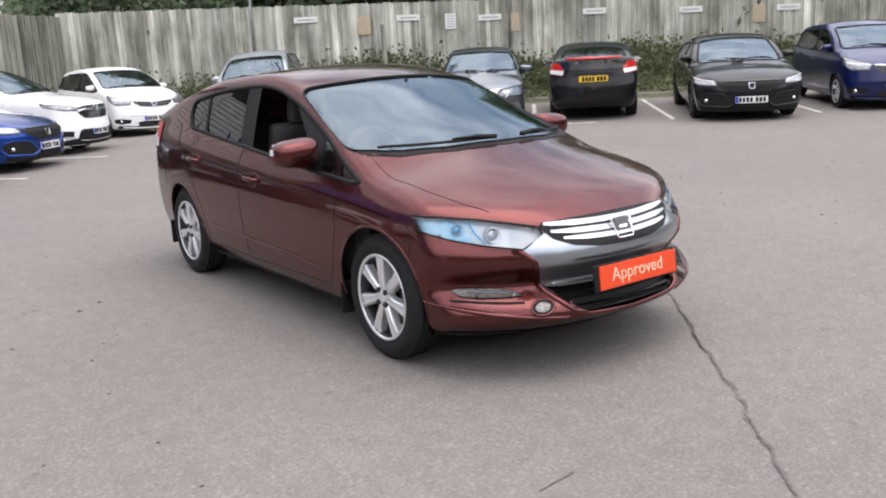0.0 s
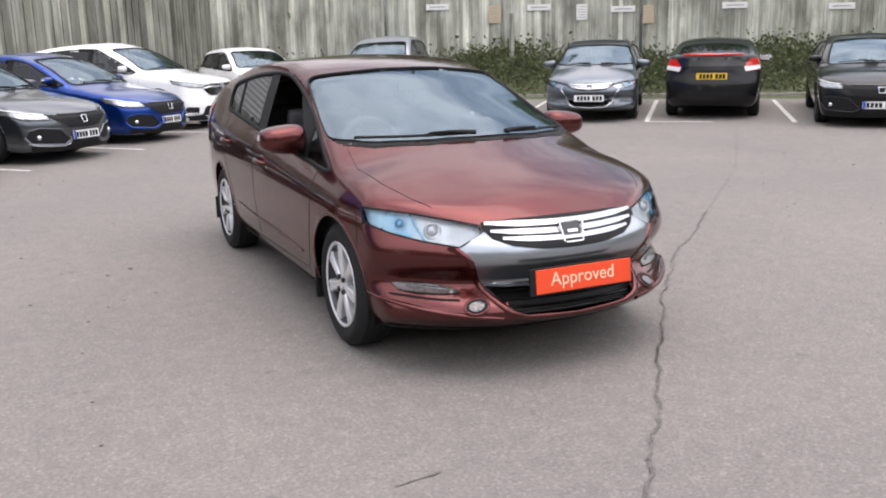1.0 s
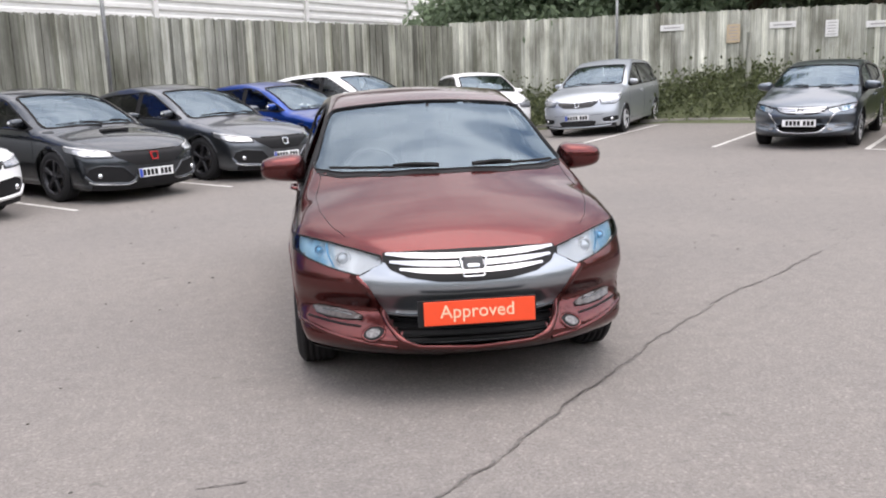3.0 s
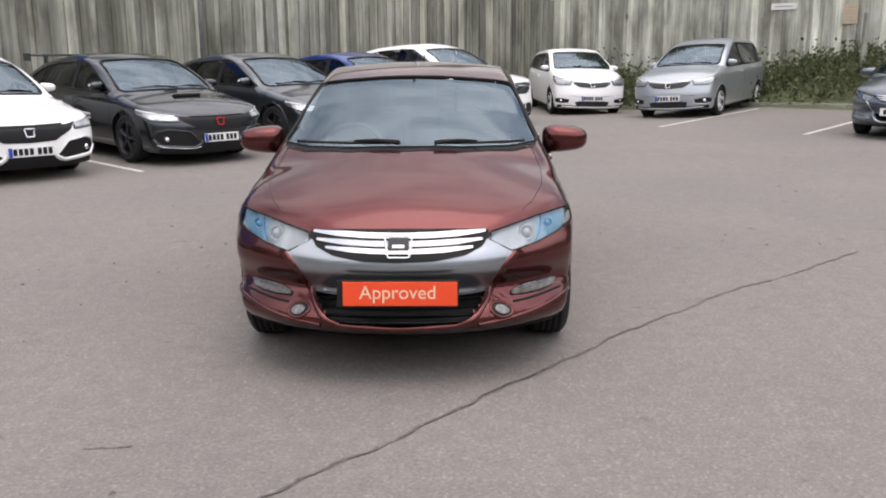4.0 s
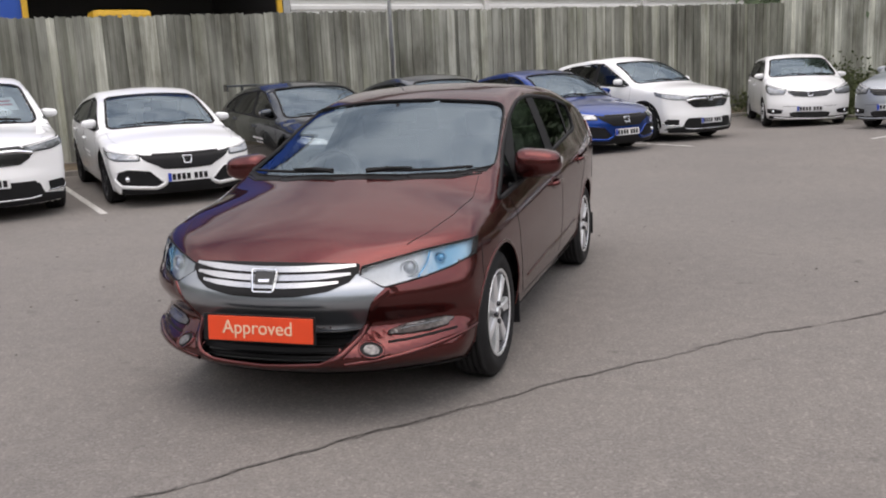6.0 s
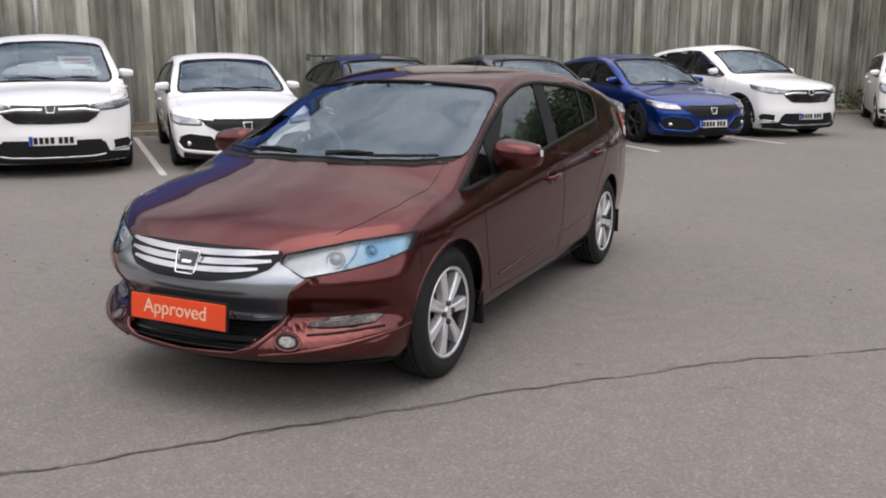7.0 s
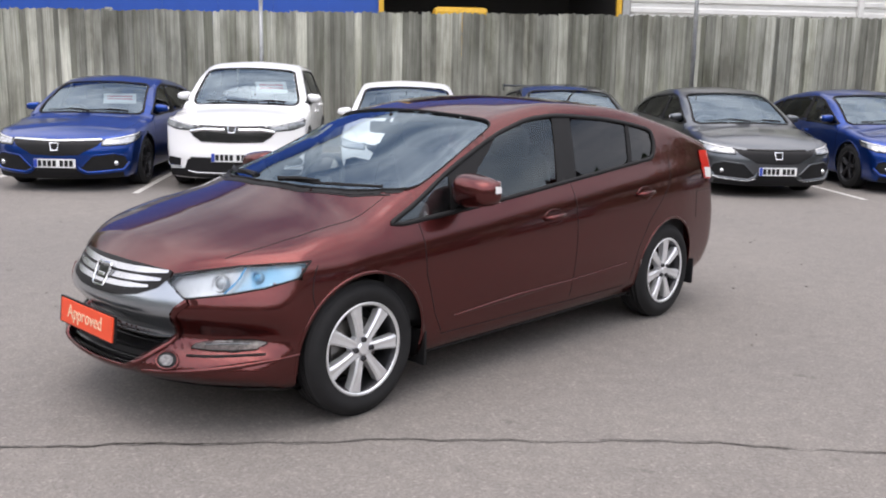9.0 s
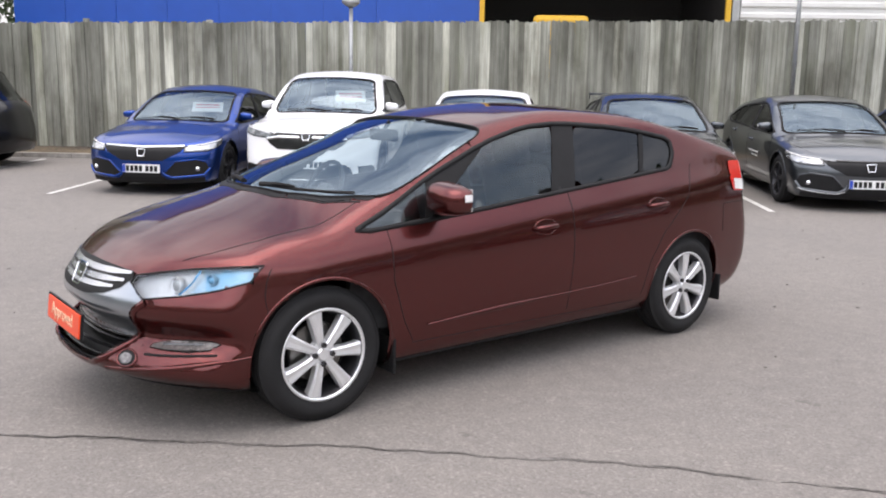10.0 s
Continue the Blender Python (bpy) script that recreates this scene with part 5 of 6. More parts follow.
    link_mesh("grille_bar", v, f, M_GLOSSBLACK if style == "hatch" else M_CHROME, root)
    p = sh.on("F", [(0.0, gz - 0.02)])[0]
    bm = bmesh.new()
    m = pose(0, p[1] - 0.02, gz - 0.02, -15, 0, 0)
    tube(bm, [m @ Vector((x, 0, z)) for x, z in ((-0.055, 0.045), (0.055, 0.045), (0.04, -0.045), (-0.04, -0.045), (-0.055, 0.045))], 0.009, 6)
    part("badge", bm, badge or M_CHROME, root, "plain red badge" if badge else "plain chrome badge")
    if plate:
        pz = s.get("plate_z", 0.365 if style in ("hatch", "chrome") else 0.40)
        py = sh.on("F", [(0.0, pz)])[0][1]
        number_plate(root, pose(0, py - 0.02, pz, -5, 0, 0), M_PLATEWHITE, 7, True)


def sales_dress(sh, root, s, card):
    """What a car for sale carries: inner mirror, lettering on the doors, a price card behind the screen."""
    y0, y1 = s["screen"][0][1], s["screen"][-1][1]
    q = sh.on("T", [(0.0, y1 - 0.16)])[0]
    bm = bmesh.new()
    box(bm, 0, q[1] + 0.03, q[2] - 0.10, 0.22, 0.03, 0.06, bevel=0.012)
    tube(bm, [(0, q[1] + 0.04, q[2] - 0.08), (0, q[1] + 0.02, q[2] - 0.012)], 0.012, 6)
    part("inner_mirror", bm, M_TRIM, root)
    for view in "LR":
        for ya, yb, z, w in ((-0.42, 0.06, 0.60, 0.030), (-0.42, -0.10, 0.545, 0.016)):
            v, f = sh.ribbon(view, [(ya, z), (yb, z + 0.01)], w, 0.0015)
            link_mesh("door_lettering", v, f, M_SIGNPALE, root)
    if card:
        q = sh.on("T", [(0.33, (y0 + y1) / 2)])
        nr = Vector(sh.normal(q)[0])
        m = Matrix.Translation(Vector(q[0]) - nr * 0.04) @ nr.to_track_quat("Z", "Y").to_matrix().to_4x4()
        bm = bmesh.new()
        box(bm, 0, 0, 0, 0.44, 0.30, 0.006, m)
        sheet = part("price_card", bm, M_SIGNPALE, root, "white price card behind the windscreen")
        for k in (0.06, -0.02):
            bm = bmesh.new()
            box(bm, 0, k, 0.005, 0.34, 0.03, 0.003, m)
            part("card_bar", bm, M_RED, sheet)


def generic_rear(sh, root, s):
    t, w = s["t"], s["w"]
    for view in "UV":
        q = sh.corner_flat(view, [(w * 0.93, t - 0.30, s["belt"][-1][1] - 0.02), (w * 0.70, t - 0.1, s["belt"][-1][1] - 0.03), (w * 0.70, t - 0.06, s["belt"][-1][1] - 0.18), (w * 0.92, t - 0.26, s["belt"][-1][1] - 0.15)])
        v, f = sh.sheet(view, q, 0.025, 0.004)
        if len(f):
            link_mesh("tail_lamp", v, f, M_REDLAMP, root)


SPECS = {
    "hatch": lambda: generic_spec(4.518, 1.80, 1.434, 2.697, 0.93, 0.67, 0.915, -1.14, (-0.24, 1.345), 0.95, 0.35, 0.325, 0.87, 0.96, 0.28, True),
    "saloon": lambda: generic_spec(4.65, 1.80, 1.416, 2.698, 0.93, 0.69, 0.93, -1.14, (-0.22, 1.335), 1.02, 0.35, 0.32, 0.90, 0.97, 0.26, False),
    "crossover": lambda: generic_spec(4.334, 1.79, 1.605, 2.61, 0.86, 0.90, 1.08, -1.08, (-0.25, 1.50), 1.1, 0.25, 0.34, 1.00, 1.10, 0.14, True),
    "suv": lambda: generic_spec(4.60, 1.855, 1.679, 2.663, 0.93, 0.91, 1.06, -1.10, (-0.28, 1.575), 1.2, 0.35, 0.36, 1.05, 1.12, 0.02, True),
    "supermini": lambda: generic_spec(4.03, 1.695, 1.525, 2.53, 0.83, 0.80, 1.03, -1.22, (-0.30, 1.43), 1.1, 0.2, 0.30, 0.94, 1.03, 0.05, True),
    "older_mini_mpv": lambda: generic_spec(4.3, 1.72, 1.60, 2.68, 0.82, 0.76, 1.02, -1.20, (-0.32, 1.46), 1.1, 0.3, 0.295, 0.95, 1.02, 0.03, True),
}


def parked_car(kind, name, paint_mat, wheel_kind, alloy, style, label, m, extra=None, plate=True, badge=None):
    s = SPECS[kind]()
    s.update(extra or {})
    sh, root = common_car(name, s, paint_mat, wheel_kind, alloy, label, "cars parked along the fences")
    generic_front(sh, root, s, paint_mat, style, plate, badge)
    generic_rear(sh, root, s)
    if kind in ("hatch", "suv"):
        sales_dress(sh, root, s, paint_mat in (M_BLUE, M_WHITE) and style in ("chrome", "suv"))
    root.matrix_basis = m
    return sh, root, s


# ---- the lot: e1 runs along the row of cars, e2 towards the fence behind it ----
LOT = pose(0, 0, 0, 0, 0, 48.5)


def rise(a, b):
    """Height of the ground at lot place (a, b): level round the middle, rising gently to the edges."""
    return max(0.0, b - 4.5) * 0.022 + max(0.0, a - 6.0) * 0.03 * min(1.0, max(0.0, (8.0 - b) / 4.0))


def lot(a, b, z=0.0):
    return LOT @ Vector((a, b, rise(a, b) + z))


def asphalt_ground():
    """One sheet to the horizon, finer near the middle."""
    ticks = [-900, -300, -120, -60, -40] + [i * 1.0 for i in range(-30, 31)] + [40, 60, 120, 300, 900]
    n = len(ticks)
    verts = []
    for a in ticks:
        for b in ticks:
            ca, cb = min(max(a, -30), 30), min(max(b, -30), 16)
            verts.append(LOT @ Vector((a, b, rise(min(ca, 22), cb))))
    faces = [(i * n + j, (i + 1) * n + j, (i + 1) * n + j + 1, i * n + j + 1) for i in range(n - 1) for j in range(n - 1)]
    ob = link_mesh("ground", verts, faces, M_ASPHALT)
    return tagged(ob, label="worn grey asphalt of a car park", category="ground", kind="structure")


asphalt_ground()


def strip(name, pts, width, z, material, label, category, seed=0, rag=0.0):
    """A flat strip on the ground along lot points, with a thin edge."""
    rnd = random.Random(seed)
    pts = [Vector((a, b, 0)) for a, b in pts]
    fine = []
    for p, q in zip(pts, pts[1:]):
        k = max(2, int((q - p).length / 0.12))
        fine += [p.lerp(q, i / k) for i in range(k)]
    fine.append(pts[-1])
    bm = bmesh.new()
    rows = []
    for i, p in enumerate(fine):
        d = (fine[min(i + 1, len(fine) - 1)] - fine[max(i - 1, 0)]).normalized()
        nrm = Vector((-d.y, d.x, 0))
        c = p + nrm * rnd.uniform(-rag, rag)
        w = width * rnd.uniform(1 - 6 * rag if rag else 1, 1 + 6 * rag if rag else 1)
        w = max(0.004, w)
        rows.append([bm.verts.new(lot(*(c + nrm * s * w / 2).xy, z)) for s in (1, -1)])
    for a, b in zip(rows, rows[1:]):
        bm.faces.new((a[1], b[1], b[0], a[0]))
    return tagged(part(name, bm, material, None, label), category=category, kind="structure")


def to_lot(x, y):
    v = LOT.inverted() @ Vector((x, y, 0))
    return v.x, v.y


# bay lines in front of the long fence and along the signed fence
for i, a in enumerate((-8.05, -5.68, -3.45, -1.07, 1.36, 3.80, 6.22, 8.75)):
    strip("bay_line", [(a + 0.02 * i % 0.07, 6.15), (a, 10.6)], 0.085, 0.005, M_LINE, "worn white bay line on asphalt", "road marking", i)
for i, b in enumerate((4.0, 1.35, -1.1, -3.55, -6.1)):
    strip("bay_line", [(10.6, b), (15.0, b)], 0.085, 0.005, M_LINE, "worn white bay line on asphalt", "road marking", 20 + i)
strip("bay_line", [(10.6, -1.1), (10.6, -2.2)], 0.085, 0.006, M_LINE, "worn white bay line on asphalt", "road marking", 31)

# the long crack and its branches
CRACK = [(-1.5, -4.4), (-0.54, -3.28), (-0.12, -2.8), (0.33, -2.28), (0.73, -1.81), (1.09, -1.39), (1.87, -0.57), (2.34, -0.2), (3.4, 0.75)]


def ragged_crack(points, width, seed, gap, label, z=0.004, material=None, keep=0.35):
    """A broken, ragged dark line in the surface along lot points."""
    rnd = random.Random(seed)
    pts = [Vector((*to_lot(*p), 0)) for p in points]
    fine = []
    for p, q in zip(pts, pts[1:]):
        k = max(2, int((q - p).length / 0.035))
        fine += [p.lerp(q, i / k) for i in range(k)]
    bm = bmesh.new()
    prev, left = None, 20
    for i in range(1, len(fine) - 1):
        d = (fine[i + 1] - fine[i - 1]).normalized()
        nrm = Vector((-d.y, d.x, 0))
        c = fine[i]
        wander = 0.008 * math.sin(c.x * 5.3 + c.y * 2.1) + 0.007 * math.sin(c.x * 13 - c.y * 7) + 0.006 * math.sin(c.x * 31 + c.y * 17) + rnd.uniform(-0.003, 0.003)
        left -= 1
        if left <= 0:
            prev = None
            if rnd.random() < keep:
                left = rnd.randint(5, 34)
            else:
                left = 1 if rnd.random() < gap else rnd.randint(4, 20)
            if left == 1:
                continue
        c = fine[i] + nrm * wander
        w = width * rnd.uniform(0.35, 1.5)
        row = [bm.verts.new(lot(*(c + nrm * s * w / 2).xy, z)) for s in (1, -1)]
        if prev:
            bm.faces.new((prev[1], row[1], row[0], prev[0]))
        prev = row
    return tagged(part("ground_crack", bm, material or M_CRACK, None, label), category="crack", kind="structure")


ragged_crack(CRACK, 0.020, 5, 0.9, "crumbled grey edges of a crack in the asphalt", 0.003, M_CRACKEDGE, 0.34)
ragged_crack(CRACK[:5], 0.010, 6, 0.95, "dark ragged crack in the asphalt", 0.006, None, 0.15)
ragged_crack(CRACK[3:], 0.006, 14, 0.95, "fine broken crack in the asphalt", 0.006, None, 0.10)
ragged_crack([(3.4, 0.75), (5.5, 2.6), (8.0, 5.2)], 0.004, 9, 0.9, "faint far end of a crack in the asphalt")
ragged_crack([(-3.6, -3.4), (-2.6, -3.0), (-1.7, -2.9), (-0.9, -2.7)], 0.009, 8, 0.8, "faint ragged crack in the asphalt")


def scatter_bits(name, count, size, material, label, seed):
    """Loose flat bits lying on the asphalt."""
    rnd = random.Random(seed)
    bm = bmesh.new()
    for _ in range(count):
        r = 2.4 + 7.5 * rnd.random()
        a = rnd.uniform(0, 2 * math.pi)
        x, y = r * math.cos(a) + 0.6, r * math.sin(a) - 1.2
        if abs(x) < 0.9 and abs(y) < 2.2:
            continue
        u, v = to_lot(x, y)
        s = size * rnd.uniform(0.4, 1.6)
        k = rnd.randint(5, 7)
        ph, st = rnd.uniform(0, 6), rnd.uniform(0.4, 1)
        ring = []
        for j in range(k):
            t = 2 * math.pi * j / k
            q = Vector((s * math.cos(t) * rnd.uniform(0.6, 1.1), s * st * math.sin(t) * rnd.uniform(0.6, 1.1), 0))
            q.rotate(Euler((0, 0, ph)))
            ring.append(q)
        base = lot(u, v, 0.002)
        lo = [bm.verts.new(base + q) for q in ring]
        hi = [bm.verts.new(base + q * 0.6 + Vector((0, 0, s * 0.3))) for q in ring]
        for j in range(k):
            bm.faces.new((lo[j], lo[(j + 1) % k], hi[(j + 1) % k], hi[j]))
        bm.faces.new(hi)
    return tagged(part(name, bm, material, None, label), category="debris", kind="stuff")


scatter_bits("dark_debris", 420, 0.013, M_CRACK, "small dark bits of dirt scattered over the asphalt", 4)
scatter_bits("pale_stones", 160, 0.006, M_KERB, "tiny pale stones scattered over the asphalt", 5)


# ---- fences ----
def fence(name, start, end, base_z, top_z, seed, label, material):
    """Close boards on rails and posts; each board a piece of its own."""
    rnd = random.Random(seed)
    root = tagged(new(name), label=label, category="fence", kind="structure")
    a, b = Vector(start), Vector(end)
    d = (b - a).normalized()
    length = (b - a).length
    ang = math.atan2(d.y, d.x)
    meshes = []
    for k in range(14):
        w = rnd.uniform(0.155, 0.19)
        bm = bmesh.new()
        h = 1.0
        cols = 5
        rows = [[], []]
        for i in range(cols):
            for side in (0, 1):
                x = (i / (cols - 1) - 0.5) * w
                yy = (-0.011 if side else 0.011) + 0.004 * math.sin(k + i * 1.9)
                rows[side].append((bm.verts.new((x, yy, 0)), bm.verts.new((x, yy, h + 0.006 * math.sin(k * 3 + i * 2.2)))))
        for i in range(cols - 1):
            f0, f1 = rows[0][i], rows[0][i + 1]
            g0, g1 = rows[1][i], rows[1][i + 1]
            bm.faces.new((f0[0], f0[1], f1[1], f1[0]))
            bm.faces.new((g0[0], g1[0], g1[1], g0[1]))
            bm.faces.new((f0[1], g0[1], g1[1], f1[1]))
        for i in (0, cols - 1):
            f0, g0 = rows[0][i], rows[1][i]
            bm.faces.new((f0[0], g0[0], g0[1], f0[1]))
        me = bpy.data.meshes.new("board")
        bm.to_mesh(me)
        bm.free()
        me.materials.append(material)
        meshes.append(me)
    x, i = 0.0, 0
    while x < length:
        t = x / length
        p = a.lerp(b, t)
        zb = base_z[0] + (base_z[1] - base_z[0]) * t
        zt = top_z[0] + (top_z[1] - top_z[0]) * t + rnd.uniform(-0.018, 0.018)
        ob = new("board", meshes[rnd.randrange(14)])
        ob.parent = root
        proud = 0.014 if i % 2 else -0.010
        ob.matrix_basis = Matrix.Translation((p.x - math.sin(ang) * -proud, p.y + math.cos(ang) * -proud, zb)) @ Matrix.Rotation(ang, 4, "Z") @ Matrix.Rotation(rnd.uniform(-0.006, 0.006), 4, "Y") @ Matrix.Diagonal((1, 1, zt - zb, 1))
        x += rnd.uniform(0.130, 0.158)
        i += 1
    back = Vector((-math.sin(ang), math.cos(ang)))
    k = int(length / 2.4) + 1
    for j in range(k + 1):
        p = a.lerp(b, min(1, j * 2.4 / length))
        bm = bmesh.new()
        box(bm, p.x + back.x * 0.10, p.y + back.y * 0.10, base_z[0] + 1.2, 0.10, 0.10, 2.5, bevel=0.004)
        part("post", bm, material, root)
    for f in (0.15, 0.5, 0.85):
        bm = bmesh.new()
        z0 = base_z[0] + (top_z[0] - base_z[0]) * f
        z1 = base_z[1] + (top_z[1] - base_z[1]) * f
        tube(bm, [(a.x + back.x * 0.045, a.y + back.y * 0.045, z0), (b.x + back.x * 0.045, b.y + back.y * 0.045, z1)], 0.035, 4)
        part("rail", bm, material, root)
    return root


FA = LOT @ Vector((-22, 11.5, 0))
CORNER = LOT @ Vector((17.7, 11.5, 0))
FB = CORNER + Vector((0.805, -0.593, 0)) * 26


# ---- verge, kerb and bank ----
def ground_patch(name, grid, material, label, category):
    n = len(grid[0])
    verts = [p for row in grid for p in row]
    faces = [(i * n + j, (i + 1) * n + j, (i + 1) * n + j + 1, i * n + j + 1) for i in range(len(grid) - 1) for j in range(n - 1)]
    return tagged(link_mesh(name, verts, faces, material), label=label, category=category, kind="structure")


rng = random.Random(11)
ground_patch("verge", [[LOT @ Vector((a, b, rise(a, b) + z + (rng.uniform(-0.02, 0.02) if 0 < k < 4 else 0))) for k, (b, z) in enumerate(((10.95, -0.05), (11.0, 0.06), (11.2, 0.10), (11.45, 0.13), (11.75, 0.14)))] for a in np.arange(-22, 17.6, 0.4)], M_SOIL, "sandy soil verge at the foot of the fence", "verge")
for i in range(42):
    a = -22 + i * 0.925
    bm = bmesh.new()
    box(bm, 0, 0, 0, 0.915, 0.125, 0.16, bevel=0.012)
    kb = part("kerb", bm, M_KERB, None, "short concrete kerb stone at the verge")
    tagged(kb, category="kerb", kind="structure")
    p = lot(a, 10.9)
    kb.matrix_basis = pose(p.x, p.y, p.z + 0.01, 0, 0, 48.5)

U = Vector((0.805, -0.593, 0))
BACK = Vector((0.593, 0.805, 0))


def bank_at(s, q):
    """A place on the ivy bank: s metres along the signed fence, q metres out from it (towards the lot)."""
    p = CORNER + U * s - BACK * q
    v = LOT.inverted() @ p
    g = rise(v.x, v.y)
    foot = min(max(v.x - 15.2, 0.0) / 1.2, 1.0)
    h = foot * (0.25 + 0.75 * max(0.0, 1 - q / 2.6)) * (0.75 + 0.25 * math.sin(s * 1.3) * math.sin(s * 0.47 + 1))
    return Vector((p.x, p.y, g + h * 0.9 - 0.03))


ground_patch("bank", [[bank_at(s, q) for q in np.linspace(-0.3, 5.5, 16)] for s in np.linspace(0.2, 26, 60)], M_BANK, "earth bank under ivy at the foot of the fence", "bank")


def leaf_mass(name, places, size, material, label, category, seed, kind="stuff", parent=None):
    """Many small folded leaves, each set at a place with its own tilt."""
    rnd = np.random.default_rng(seed)
    n = len(places)
    c = np.array(places, float)
    d = rnd.normal(size=(n, 3))
    d /= np.linalg.norm(d, axis=1)[:, None]
    e = np.cross(d, rnd.normal(size=(n, 3)))
    e /= np.linalg.norm(e, axis=1)[:, None]
    nrm = np.cross(d, e)
    s = (size * rnd.uniform(0.5, 1.4, n))[:, None]
    quad = np.stack((c - d * s, c + e * s * 0.55 + nrm * s * 0.12, c + d * s, c - e * s * 0.55 + nrm * s * 0.12), 1)
    me = bpy.data.meshes.new(name)
    verts = quad.reshape(-1, 3)
    idx = np.arange(4 * n).reshape(n, 4)
    faces = np.concatenate((idx[:, [0, 1, 2]], idx[:, [0, 2, 3]]))
    me.from_pydata(verts.tolist(), [], faces.tolist())
    me.materials.append(material)
    ob = new(name, me)
    if parent is not None:
        ob.parent = parent
        return ob
    return tagged(ob, label=label, category=category, kind=kind)


rng = random.Random(21)
ivy = []
for _ in range(1500):
    s, q = rng.uniform(0.3, 25), abs(rng.gauss(0, 1.5))
    v = LOT.inverted() @ (CORNER + U * s - BACK * q)
    if v.x < 15.6 or q > 5:
        continue
    base = bank_at(s, q)
    r = rng.uniform(0.15, 0.42)
    for _ in range(int(45 * r / 0.3)):
        ivy.append(base + Vector((rng.gauss(0, r), rng.gauss(0, r), abs(rng.gauss(0, r * 0.7)))))
for _ in range(70):
    s = rng.uniform(0.3, 25)
    base = bank_at(s, 0.12)
    h = abs(rng.gauss(0, 0.28)) + 0.15
    for _ in range(26):
        ivy.append(base + U * rng.gauss(0, 0.22) + Vector((0, 0, rng.uniform(0, h))) - BACK * rng.uniform(0, 0.12))
leaf_mass("ivy", ivy, 0.055, M_IVY, "ragged green ivy and weeds on the bank", "ivy", 3)
weeds = []
for _ in range(60):
    a = rng.uniform(8, 17.2) if rng.random() < 0.7 else rng.uniform(-20, 17)
    p = lot(a, rng.uniform(11.1, 11.42), 0.1)
    h = rng.uniform(0.15, 0.6) * (0.85 if a > 12 else 0.4)
    for _ in range(30):
        weeds.append(p + Vector((rng.gauss(0, 0.18), rng.gauss(0, 0.18), rng.uniform(0, h))))
leaf_mass("weeds", weeds, 0.045, M_IVY, "weeds growing up the foot of the fence", "weeds", 4)

# kerb before the bank
for i in range(12):
    b = 8.2 - i * 1.3
    bm = bmesh.new()
    box(bm, 0, 0, 0, 0.125, 1.29, 0.16, bevel=0.012)
    kb = part("kerb", bm, M_KERB, None, "pale concrete kerb stone before the ivy bank")
    tagged(kb, category="kerb", kind="structure")
    p = lot(15.7, b)
    kb.matrix_basis = pose(p.x, p.y, p.z + 0.02, 0, 0, 48.5)


# ---- signs on the fence ----
SIGNS = (("long", 6.63, 2.61), ("buff", 8.20, 2.38), ("long", 9.38, 2.53), ("tall", 10.51, 2.38), ("long", 11.57, 2.43), ("buff", 12.19, 2.28), ("long", 14.37, 2.45), ("long", 16.94, 2.36), ("buff", 18.76, 2.17), ("long", 19.54, 2.29))
for kind, s, z in SIGNS:
    w, h, mat = {"long": (0.62, 0.155, M_SIGN), "buff": (0.33, 0.46, M_SIGNBUFF), "tall": (0.29, 0.40, M_SIGN)}[kind]
    words = {"long": "long white notice board fixed to the wooden fence", "buff": "buff notice board fixed to the wooden fence", "tall": "upright white notice fixed to the wooden fence"}[kind]
    root = tagged(new("notice_sign"), label=words, category="sign", group="signs on the fence")
    p = CORNER + U * s - BACK * 0.05
    root.matrix_basis = pose(p.x, p.y, z, 0, 0, math.degrees(math.atan2(U.y, U.x)))
    bm = bmesh.new()
    box(bm, 0, 0, 0, w, 0.014, h, bevel=0.004)
    part("board", bm, mat, root)
    rows = 1 if kind == "long" else 5
    for k in range(rows):
        bm = bmesh.new()
        box(bm, 0, -0.0085, (0 if rows == 1 else h * (0.34 - 0.17 * k)), w * (0.7 if k % 2 == 0 else 0.55), 0.003, 0.03 if rows == 1 else 0.018)
        part("print_bar", bm, M_SIGNBAR, root)


# ---- lamp posts ----
def lamp_post(p, height, head, label):
    root = tagged(new("lamp_post"), label=label, category="lamp post", group="lamp posts")
    root.location = p
    bm = bmesh.new()
    tube(bm, [(0, 0, -0.1), (0, 0, 0.7)], 0.062, 12)
    part("base", bm, M_GALV, root, smooth=True)
    bm = bmesh.new()
    tube(bm, [(0, 0, 0.7), (0, 0, height)], [0.042, 0.034], 12)
    part("pole", bm, M_GALV, root, smooth=True)
    if head:
        bm = bmesh.new()
        tube(bm, [(0, 0, height - 0.02), (0, 0, height + 0.05), (0, 0, height + 0.09)], [0.06, 0.16, 0.17], 16)
        part("gallery", bm, M_GALV, root, smooth=True)
        bm = bmesh.new()
        tube(bm, [(0, 0, height + 0.09), (0, 0, height + 0.28), (0, 0, height + 0.38)], [0.16, 0.19, 0.05], 16)
        part("globe", bm, M_SIGN, root, smooth=True)
    return root


lamp_post(lot(-2.43, 11.22), 2.85, True, "short galvanised lamp post with a round head by the fence")
lamp_post(lot(5.58, 11.22), 5.2, False, "slim galvanised lamp post before the fence")
lamp_post(CORNER + U * 5.28 - BACK * 0.5 + Vector((0, 0, 0.3)), 4.6, True, "slim galvanised lamp post by the signed fence")
lamp_post(CORNER + U * 12.0 - BACK * 1.3 + Vector((0, 0, 0.3)), 5.2, False, "slim galvanised lamp post beside the parked cars")
bm = bmesh.new()
box(bm, 0, 0, 0.7, 0.10, 0.10, 1.5, bevel=0.01)
st = part("marker_post", bm, M_WOOD, None, "short wooden post standing in the ivy")
tagged(st, category="post")
